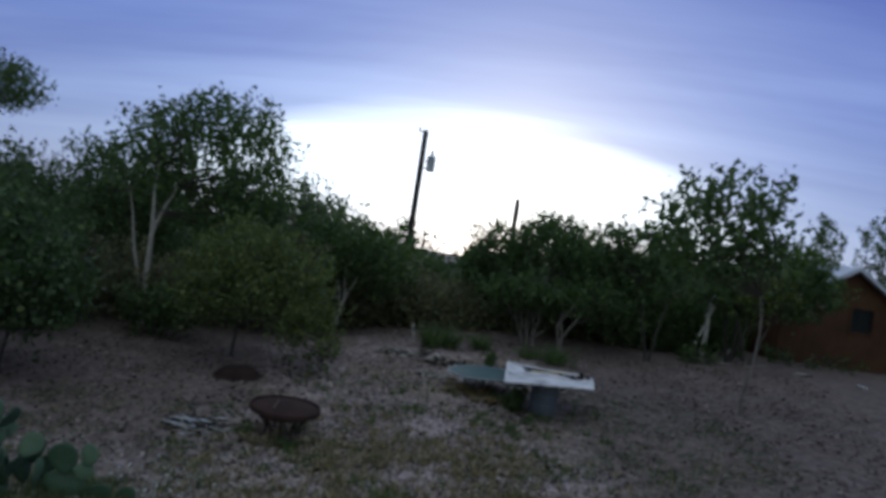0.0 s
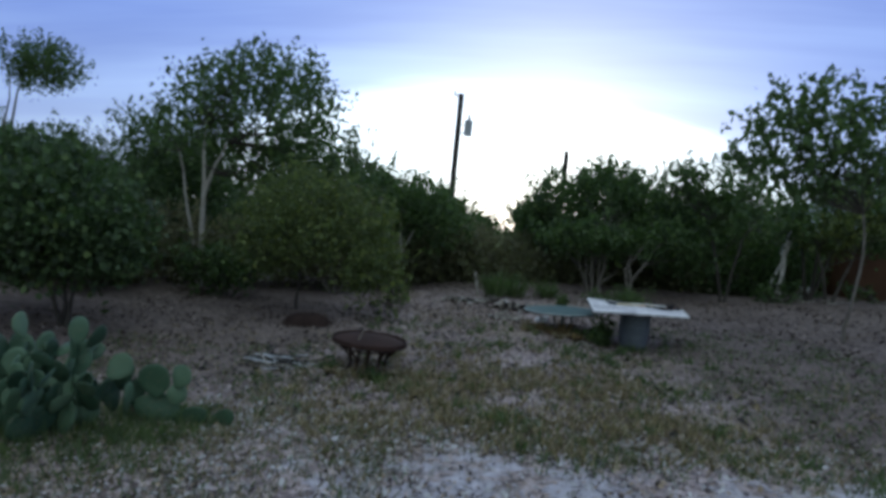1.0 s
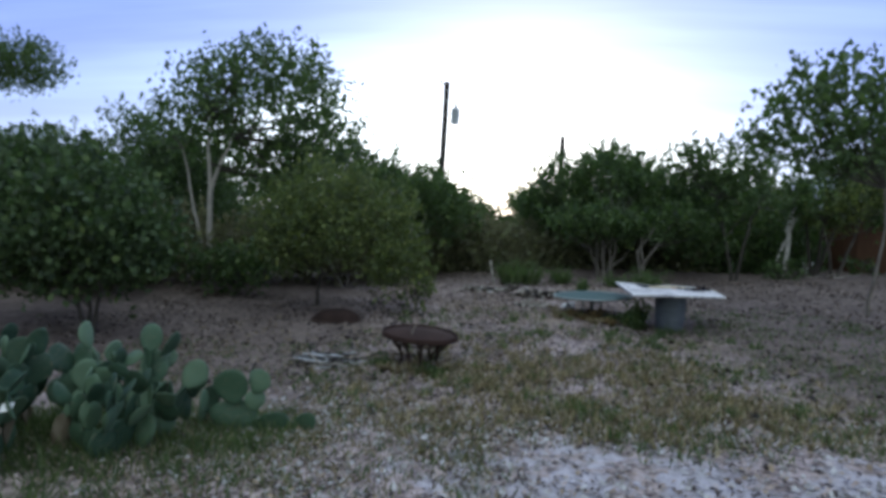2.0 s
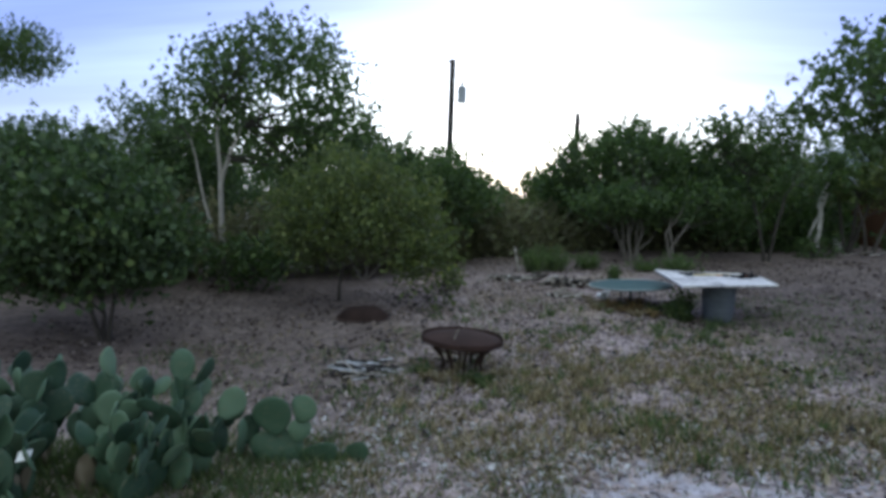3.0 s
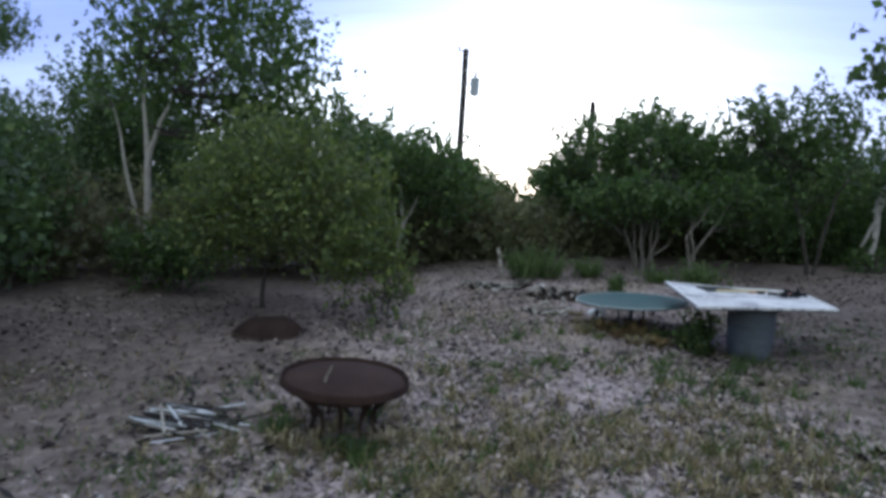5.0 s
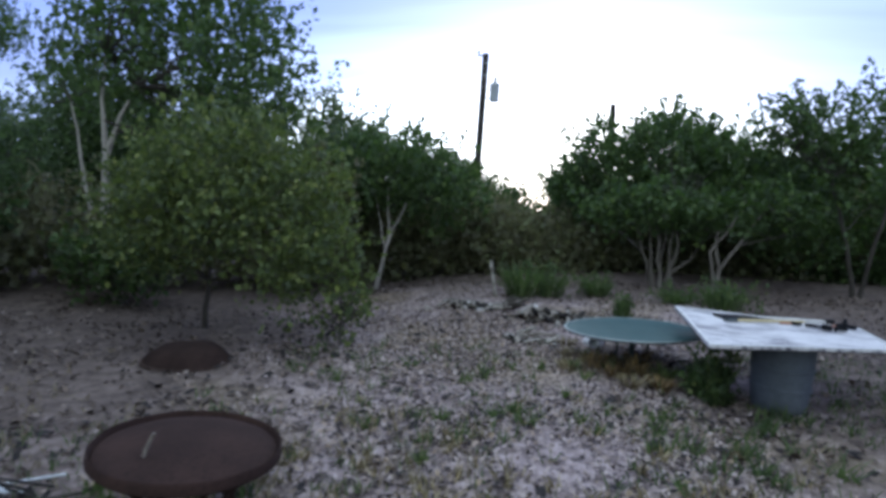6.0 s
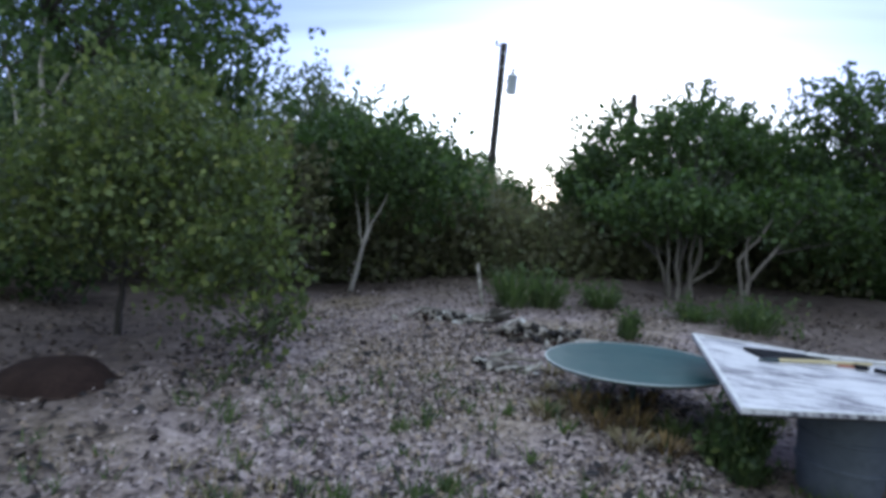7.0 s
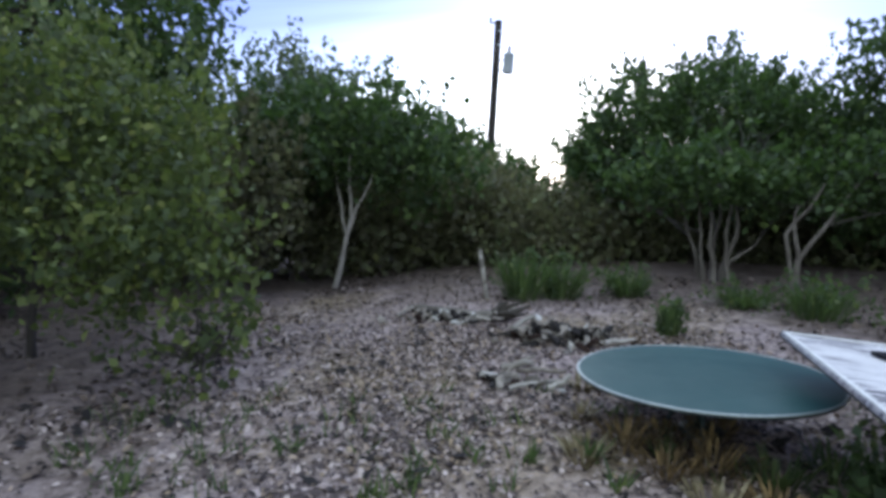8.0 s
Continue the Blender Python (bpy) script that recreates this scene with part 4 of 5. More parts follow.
# ---- round table ----
def round_table(x, y, top=0.47, r=0.545):
    z = at_ground(x, y)
    h = top - z
    root = thing("round_table", x, y, z, "round patio table with a frosted blue-green top and pale rim", "table")
    bm = bmesh.new()
    lathe(bm, [(0, h - 0.010), (r - 0.014, h - 0.010), (r - 0.014, h - 0.002), (0.03, h), (0, h)], 64)
    part("tabletop", bm, M_TOP, root)
    bm = bmesh.new()
    lathe(bm, [(r - 0.013, h - 0.009), (r - 0.004, h - 0.009), (r, h - 0.005), (r - 0.002, h + 0.001), (r - 0.007, h + 0.003), (r - 0.0145, h + 0.001), (r - 0.013, h - 0.009)], 64)
    part("rim", bm, M_RIM, root, "pale metal rim")
    bm = bmesh.new()
    lathe(bm, [(r - 0.03, h - 0.019), (r - 0.008, h - 0.019), (r - 0.004, h - 0.0105), (r - 0.03, h - 0.0105), (r - 0.03, h - 0.019)], 64)
    part("apron", bm, M_LEG, root, "dark steel apron under the rim")
    for k in range(3):
        a = radians(25 + 120 * k)
        c, s = math.cos(a), math.sin(a)
        bm = bmesh.new()
        tube(bm, [(0.20 * c, 0.20 * s, h - 0.02), (0.16 * c, 0.16 * s, h * 0.6), (0.15 * c, 0.15 * s, h * 0.3), (0.20 * c, 0.20 * s, -0.02)], [0.011] * 4, 10)
        part("leg", bm, M_LEG, root)
    bm = bmesh.new()
    tube(bm, [(0.19 * math.cos(i * 0.19635), 0.19 * math.sin(i * 0.19635), h - 0.026) for i in range(33)], [0.012] * 33, 8)
    part("frame_ring", bm, M_LEG, root)
    bm = bmesh.new()
    lathe(bm, [(0, h - 0.011), (0.022, h - 0.011), (0.022, 0.05), (0.11, 0.03), (0.115, 0.0), (0, 0.0)], 20)
    part("centre_post", bm, M_LEG, root, "grey central post")
    return root


table = round_table(0.807, 12.01, 0.46, 0.603)
table.matrix_world = table.matrix_world @ pose(0, 0, 0, 0, -3.4, 0)


# ---- board table ----
BOARD = [Vector((1.14, 12.15, 0.685)), Vector((1.155, 10.40, 0.685)), Vector((2.46, 11.02, 0.685)), Vector((2.53, 11.92, 0.685))]


def board():
    a, b, c, d = BOARD
    o = (a + b + c + d) / 4
    root = thing("old_board", o.x, o.y, o.z - 0.03, "large peeling white board laid flat over a grey drum", "board")
    q = [p - o + Vector((0, 0, 0.03)) for p in BOARD]
    inner = [p * 0.9 + Vector((0, 0, 0)) for p in q]

    def slab(name, pts, lo, hi, mat, label=""):
        bm = bmesh.new()
        low = [bm.verts.new((p.x, p.y, p.z + lo)) for p in pts]
        high = [bm.verts.new((p.x, p.y, p.z + hi)) for p in pts]
        bm.faces.new(low)
        bm.faces.new(high[::-1])
        for i in range(4):
            j = (i + 1) % 4
            bm.faces.new((low[i], high[i], high[j], low[j]))
        bmesh.ops.recalc_face_normals(bm, faces=bm.faces[:])
        bmesh.ops.bevel(bm, geom=bm.edges[:], offset=0.003, segments=2, affect="EDGES")
        part(name, bm, mat, root, label, True)
    # thin black slab added to draw the shaded edge below the sheet
    slab("backing", [p * 1.003 for p in q], -0.030, -0.0225, M_CHAR_SHADE, "dark underside and edge, blackened for the shadow side")
    slab("sheet", q, -0.022, -0.004, M_BOARD)
    # raised edging on the four sides
    for i, nm in ((0, "edging"), (1, "edging"), (2, "edging"), (3, "edging")):
        j = (i + 1) % 4
        slab(nm, [q[i], q[j], q[j] + (inner[j] - q[j]) * 0.45, q[i] + (inner[i] - q[i]) * 0.45], -0.003, 0.003, M_WHITEPAINT)


board()


def drum(x, y, top):
    z = at_ground(x, y)
    h = top - z
    root = thing("plastic_drum", x, y, z, "blue-grey round plastic drum standing under a white board", "drum")
    lathe_part("body", [(0, 0), (0.160, 0.0), (0.176, 0.02), (0.190, h * 0.25), (0.200, h * 0.55), (0.205, h - 0.03), (0.197, h - 0.004), (0, h - 0.006)], 40, M_DRUM, root)
    for f, r in ((0.34, 0.190), (0.62, 0.199)):
        lathe_part("hoop", [(r - 0.002, h * f - 0.014), (r + 0.010, h * f - 0.008), (r + 0.011, h * f), (r + 0.010, h * f + 0.008), (r - 0.002, h * f + 0.014)], 40, M_DRUM, root)
    lathe_part("rim", [(0.199, h - 0.034), (0.216, h - 0.026), (0.216, h - 0.003), (0.208, h), (0.199, h - 0.002), (0.199, h - 0.034)], 40, M_DRUM, root)


drum(1.765, 11.08, 0.66)


def long_broom():
    """A long-handled tool lying on the board."""
    root = thing("scraper", 1.49, 11.50, 0.687, "long-handled scraper with a pale wooden handle lying on a board", "tool", rz=29)
    bm = bmesh.new()
    tube(bm, [(0.03, 0.0, 0.014), (0.35, 0.005, 0.014), (0.70, 0.0, 0.014)], [0.012, 0.012, 0.010], 12)
    part("handle", bm, M_TANWOOD, root, "bare yellowish wooden handle")
    bm = bmesh.new()
    tube(bm, [(-0.07, 0.0, 0.012), (-0.03, 0.0, 0.013), (0.05, 0.0, 0.014)], [0.008, 0.012, 0.014], 12)
    part("ferrule", bm, M_LEG, root, "dark green metal ferrule")


long_broom()


def rubber_flap():
    """A dark flat offcut, pointed at one end, slightly curled."""
    root = thing("rubber_flap", 1.60, 11.72, 0.687, "black flat rubber offcut lying on a board", "offcut")
    bm = bmesh.new()
    shape = [(-0.20, 0.07), (-0.13, -0.12), (0.10, -0.02), (0.30, 0.10), (0.26, 0.19), (0.02, 0.11)]
    low = [bm.verts.new((px, py, 0.0)) for px, py in shape]
    top = [bm.verts.new((px, py, 0.007 + 0.012 * (i in (0, 5)))) for i, (px, py) in enumerate(shape)]
    bm.faces.new(low[::-1])
    bm.faces.new(top)
    for i in range(6):
        j = (i + 1) % 6
        bm.faces.new((low[i], low[j], top[j], top[i]))
    bmesh.ops.bevel(bm, geom=bm.edges[:], offset=0.002, segments=1, affect="EDGES")
    part("sheet", bm, M_BLACK, root, "", True)


rubber_flap()


def loose_tool(x, y, z, rz, name, label, mat, ln, r=0.01):
    root = thing(name, x, y, z, label, "tool", rz=rz)
    bm = bmesh.new()
    tube(bm, [(-ln / 2, 0, r), (0, 0.006, r * 1.2), (ln / 2, 0, r)], [r, r, r * 0.8], 8)
    part("shaft", bm, mat, root)
    bm = bmesh.new()
    box(bm, ln / 2, 0, r * 1.6, 0.07, 0.045, r * 3, 0.004)
    part("jaw", bm, M_BLACK, root)


loose_tool(2.05, 11.93, 0.688, 15, "wooden_rod", "pale wooden rod lying along the board's far edge", M_WHITEPAINT, 0.6, 0.011)
loose_tool(1.94, 11.68, 0.688, 14, "pliers", "small dark tool with reddish grips on the board", M_RED, 0.13, 0.008)
loose_tool(2.12, 11.62, 0.688, -35, "clamp_tool", "small black clamp lying on the board", M_BLACK, 0.15, 0.014)
loose_tool(2.27, 11.62, 0.688, 60, "clamp_tool", "small black clamp lying on the board", M_BLACK, 0.14, 0.016)
loose_tool(2.34, 11.78, 0.688, 5, "screwdriver", "small tool with an orange handle on the board", M_RED, 0.16, 0.010)


def jar(x, y, z, label, mat, h, r):
    root = thing("small_bottle", x, y, z, label, "bottle")
    lathe_part("body", [(0, 0), (r, 0), (r, h * 0.7), (r * 0.5, h * 0.85), (r * 0.5, h), (0, h)], 14, mat, root)
    lathe_part("cap", [(0, 0), (r * 0.55, 0), (r * 0.55, h * 0.12), (0, h * 0.12)], 12, M_BLACK, root, (0, 0, h))


jar(2.33, 11.66, 0.688, "small dark bottle standing on a board", M_BLACK, 0.085, 0.022)


# ---- prickly pear ----
def pad_mesh(seed, dry=False):
    rnd = random.Random(seed)
    bm = bmesh.new()
    bmesh.ops.create_icosphere(bm, subdivisions=3, radius=1.0)
    lean, slim = rnd.uniform(-0.10, 0.10), rnd.uniform(0.36, 0.50)
    for v in bm.verts:
        x, y, z = v.co
        # obovate: narrow at the foot, broad above the middle, thin at the rim
        w = slim * (1.0 - 0.34 * max(0.0, -z) ** 1.4 + 0.05 * z)
        v.co = Vector((x * w + lean * z * z, y * 0.065 + 0.045 * math.sin(2.0 * z + seed) + 0.05 * x * x * math.cos(seed), (z + 1) * 0.6))
        if dry:
            v.co.y += 0.05 * math.sin(5 * z + 3 * x)
            v.co.x *= 0.62
        v.co += 0.016 * noise.noise_vector(v.co * 4 + Vector((seed, 0, 0)))
    me = bpy.data.meshes.new("pad")
    bm.to_mesh(me)
    bm.free()
    for p in me.polygons:
        p.use_smooth = True
    me.materials.append(M_PAD_DRY if dry else M_PAD)
    return me


PADS = [pad_mesh(k) for k in range(7)]
PADS_DRY = [pad_mesh(k, True) for k in (11, 12, 13)]


def prickly_pear(x, y, feet, label, seed, size=0.225, single=()):
    """Pads growing out of the rims of pads, from several feet; single pads as x, y, height of foot, length, breadth, turn, sideways lean."""
    rnd = random.Random(seed)
    z0 = at_ground(x, y)
    root = thing("prickly_pear", x, y, z0, label, "cactus")

    def grow(m, level, s, most):
        dry = level == 0 and rnd.random() < 0.35
        ob = new("pad", rnd.choice(PADS_DRY if dry else PADS))
        ob.parent = root
        ob.matrix_basis = m @ Matrix.Diagonal((s * rnd.uniform(0.85, 1.08), s * rnd.uniform(0.9, 1.3), s, 1))
        if level + 1 >= most:
            return
        for k in range(rnd.choice((1, 1, 2)) if level else rnd.choice((1, 2, 2))):
            side = rnd.uniform(-0.75, 0.75)
            up = 1.10 - 0.42 * side * side
            child = m @ pose(side * 0.42 * s, 0, up * s, rnd.uniform(-24, 24), side * 46 + rnd.uniform(-10, 10), 0) @ pose(0, 0, -0.03 * s, 0, 0, rnd.uniform(-80, 80))
            grow(child, level + 1, s * rnd.uniform(0.76, 1.0), most)

    for fx, fy, most in feet:
        gz = at_ground(fx, fy) - z0
        grow(pose(fx - x, fy - y, gz - 0.03, rnd.uniform(-12, 12), rnd.uniform(-12, 12), rnd.uniform(-75, 75)), 0, size * rnd.uniform(0.85, 1.12), most)
    for px, py, pz, tall, broad, turn, lean in single:
        ob = new("pad", rnd.choice(PADS))
        ob.parent = root
        ob.matrix_basis = pose(px - x, py - y, pz - z0, rnd.uniform(-8, 8), lean, turn) @ Matrix.Diagonal((broad / 0.94, tall / 1.2, tall / 1.2, 1))


rf = random.Random(21)
prickly_pear(-2.85, 6.0, [(-2.62, 5.95, 4), (-2.7, 6.05, 4), (-2.9, 6.15, 4), (-3.2, 5.95, 3), (-3.25, 6.1, 3), (-3.1, 5.8, 3)] + [(-2.92 + rf.uniform(-0.36, 0.36), 6.02 + rf.uniform(-0.3, 0.26), rf.choice((2, 3, 3, 3))) for _ in range(15)],
             "blue-green prickly pear clump with broad flat pads", 3, 0.215, [(-3.15, 6.1, 0.45, 0.2, 0.12, 78, -6)])
prickly_pear(-3.2, 5.5, [(-3.24 + rf.uniform(-0.26, 0.2), 5.5 + rf.uniform(-0.2, 0.2), rf.choice((2, 3, 3))) for _ in range(8)], "low prickly pear clump with dull green pads and dry feet", 9, 0.21)
prickly_pear(-3.6, 5.75, [(-3.62 + rf.uniform(-0.38, 0.38), 5.75 + rf.uniform(-0.4, 0.4), rf.choice((3, 4, 4))) for _ in range(15)], "large dark green prickly pear clump", 5, 0.23)
prickly_pear(-2.1, 6.3, [(-2.42, 6.4, 1), (-2.3, 6.42, 1)], "small prickly pear clump with a broad dark pad and thin stems", 8, 0.17,
             [(-2.16, 6.3, -0.12, 0.26, 0.34, 12, 4), (-2.17, 6.3, 0.10, 0.26, 0.25, 5, -3), (-2.02, 6.32, -0.08, 0.29, 0.19, 18, 68), (-1.74, 6.4, -0.06, 0.20, 0.15, 8, 58), (-2.02, 6.33, 0.06, 0.16, 0.15, 25, 12),
              (-2.02, 6.33, 0.20, 0.18, 0.19, -15, 24), (-2.40, 6.34, -0.10, 0.30, 0.17, 82, -8), (-2.43, 6.33, 0.17, 0.17, 0.20, 14, -22), (-2.36, 6.32, 0.02, 0.20, 0.14, 30, 10),
              (-2.55, 6.36, -0.08, 0.27, 0.16, 74, -6), (-2.52, 6.4, 0.08, 0.24, 0.14, 60, 5), (-2.72, 6.3, -0.08, 0.32, 0.18, 80, -10), (-2.76, 6.28, 0.2, 0.28, 0.17, 70, -6)])


def scrap(x, y, z, rz, label, w=0.09, d=0.06, tilt=40):
    root = thing("paper_scrap", x, y, z, label, "litter", rz=rz)
    bm = bmesh.new()
    box(bm, 0, 0, 0, w, d, 0.006, 0.002, pose(0, 0, 0.02, tilt, 10, 0))
    for v in bm.verts:
        v.co.z += 0.01 * math.sin(v.co.x * 60)
    part("sheet", bm, M_PLASTIC, root, "", True)


scrap(-3.13, 5.42, 0.22, 25, "white scrap of plastic caught on a cactus pad", 0.065, 0.055, 55)


# ---- fallen branches and debris behind the tables ----
def debris(name, x, y, n, lx, ly, seed, label):
    rnd = random.Random(seed)
    z = at_ground(x, y)
    root = thing(name, x, y, z, label, "branches")
    for k in range(n):
        bm = bmesh.new()
        px, py = rnd.uniform(-lx, lx), rnd.uniform(-ly, ly)
        a, ln = rnd.uniform(-1.3, 1.3), rnd.uniform(0.06, 0.2)
        gz = at_ground(x + px, y + py) - z
        p0 = Vector((px - ln * math.cos(a), py - ln * math.sin(a), gz + rnd.uniform(0.01, 0.05)))
        p1 = Vector((px + ln * math.cos(a), py + ln * math.sin(a), gz + rnd.uniform(0.03, 0.14)))
        r = rnd.uniform(0.008, 0.022)
        tube(bm, wander(p0, p1, 5, 0.02, rnd), [r, r * 1.05, r, r * 0.9, r * 0.8, r * 0.5], 7)
        part("stick", bm, rnd.choice((M_DEADWOOD, M_DEADWOOD, M_BARK_PALE, M_POLE, M_BARK, M_BARK_DARK)), root)


debris("branch_pile", -1.05, 13.95, 16, 0.45, 0.12, 51, "heap of fallen grey branches on the ground")
debris("branch_pile", 0.0, 13.75, 20, 0.42, 0.2, 52, "heap of broken weathered branches and bark")
debris("branch_pile", -0.12, 12.5, 6, 0.25, 0.15, 53, "few broken sticks lying in dry grass")


def chunk(rnd, size):
    """One jagged broken lump of wood, flat-faced."""
    bm = bmesh.new()
    bmesh.ops.create_icosphere(bm, subdivisions=1, radius=1.0)
    sx, sy, sz = size * rnd.uniform(0.9, 1.7), size * rnd.uniform(0.4, 0.8), size * rnd.uniform(0.25, 0.6)
    shift = Vector((rnd.uniform(0, 50), 0, 0))
    for v in bm.verts:
        n = noise.noise_vector(v.co * 1.7 + shift)
        v.co = Vector((v.co.x * sx, v.co.y * sy, v.co.z * sz)) + n * size * 0.45
    return bm


def bark_heap(x, y, n, lx, ly, seed, label, high=0.07):
    """Broken lumps, pale wood and charred bark, lying on and leaning against one another."""
    rnd = random.Random(seed)
    z = at_ground(x, y)
    root = thing("bark_heap", x, y, z, label, "bark")
    for k in range(n):
        px, py = rnd.gauss(0, lx * 0.5), rnd.gauss(0, ly * 0.5)
        gz = at_ground(x + px, y + py) - z
        bm = chunk(rnd, rnd.uniform(0.025, 0.062))
        lift = gz + rnd.uniform(0.012, high) * math.exp(-(px / lx) ** 2)
        bmesh.ops.transform(bm, matrix=pose(px, py, lift, rnd.uniform(-35, 35), rnd.uniform(-50, 50), rnd.uniform(0, 180)), verts=bm.verts[:])
        part("lump", bm, (M_CHAR_SHADE, M_DEADWOOD, M_PEELED, M_CHAR_SHADE, M_BARK, M_DEADWOOD, M_RUST_EARTH)[k % 7], root, "", True)


bark_heap(-1.08, 13.85, 46, 0.42, 0.10, 71, "line of charred and pale bark lumps on the ground", 0.09)
bark_heap(-0.12, 13.5, 70, 0.44, 0.26, 72, "heap of pale and charred bark lumps", 0.13)
bark_heap(0.16, 13.62, 34, 0.26, 0.16, 73, "heap of broken weathered bark and charred wood", 0.13)
bark_heap(-0.18, 12.42, 16, 0.26, 0.12, 74, "few broken lumps of bark in dry grass", 0.05)


def cup(x, y, label, r=0.04, h=0.1, rx=0):
    root = thing("plastic_cup", x, y, at_ground(x, y), label, "cup")
    lathe_part("body", [(0, 0), (r * 0.8, 0), (r, h), (r * 1.06, h + 0.004), (r * 0.94, h), (r * 0.75, 0.006), (0, 0.006)], 20, M_PLASTIC, root, (0, 0, 0 if not rx else r), "", (rx, 0, 30))


def fallen_log():
    z = at_ground(-1.05, 14.1)
    root = thing("fallen_log", -1.05, 14.1, z, "fallen weathered log with a broken root end", "log", rz=-6)
    rnd = random.Random(61)
    bm = bmesh.new()
    tube(bm, wander((-0.45, 0.0, 0.03), (0.4, 0.0, 0.05), 9, 0.025, rnd), [0.025, 0.036, 0.04, 0.043, 0.042, 0.047, 0.046, 0.05, 0.055, 0.045], 12)
    part("trunk", bm, M_BARK, root)
    for k in range(7):
        bm = bmesh.new()
        a = k * 0.9
        tube(bm, wander((0.36, 0, 0.05), (0.36 + rnd.uniform(0.1, 0.35), 0.16 * math.cos(a), 0.08 + 0.13 * abs(math.sin(a))), 4, 0.02, rnd), [0.04, 0.035, 0.028, 0.02, 0.01], 7)
        part("root", bm, M_BARK_DARK, root)


fallen_log()
cup(0.40, 12.62, "white plastic cup lying in the grass", 0.055, 0.14, 80)
cup(0.52, 12.66, "white plastic cup standing in the grass", 0.055, 0.11)


# ---- weeds and grass clumps ----
for i, (cx, cy, r, h, leafy) in enumerate([(-0.62, 15.35, 0.44, 0.55, 50), (-0.22, 15.5, 0.38, 0.45, 40), (0.46, 15.8, 0.34, 0.30, 44), (0.78, 14.05, 0.15, 0.30, 18), (1.54, 15.4, 0.38, 0.19, 40), (2.07, 14.95, 0.42, 0.36, 64),
                                            (1.38, 11.3, 0.17, 0.33, 40), (1.26, 11.22, 0.14, 0.2, 18), (-1.05, 8.3, 0.12, 0.10, 5), (-1.62, 8.45, 0.12, 0.09, 4), (1.36, 11.06, 0.13, 0.16, 14)]):
    clump("weed_clump", cx, cy, r, h, "bushy green weed clump in dry soil", M_WEED, 100 + i, 130, 0.010, "weed", "weeds", leafy)
for i, (cx, cy, r, h, m) in enumerate([(-1.4, 8.22, 0.14, 0.11, 1), (-1.2, 8.32, 0.13, 0.10, 0), (-0.88, 8.5, 0.14, 0.10, 1), (-1.0, 8.2, 0.1, 0.12, 0), (-1.55, 8.3, 0.12, 0.1, 1), (0.45, 11.72, 0.2, 0.14, 2), (0.62, 11.5, 0.2, 0.13, 2), (0.82, 11.62, 0.2, 0.15, 2), (0.22, 12.0, 0.14, 0.08, 1), (1.05, 11.55, 0.18, 0.16, 0), (0.2, 12.6, 0.16, 0.10, 1),
                                       (0.78, 11.25, 0.18, 0.12, 1), (0.28, 11.5, 0.16, 0.12, 1), (1.0, 11.3, 0.18, 0.13, 2), (1.3, 11.7, 0.18, 0.16, 0), (0.62, 11.9, 0.18, 0.10, 2), (0.85, 11.95, 0.2, 0.16, 2)]):
    clump("grass_tuft", cx, cy, r, h, ("tuft of green grass", "tuft of yellowing grass", "tuft of brown withered grass")[m], (M_WEED, M_STRAW, M_WITHER)[m], 200 + i, 70, 0.006, "grass", "grass tufts")


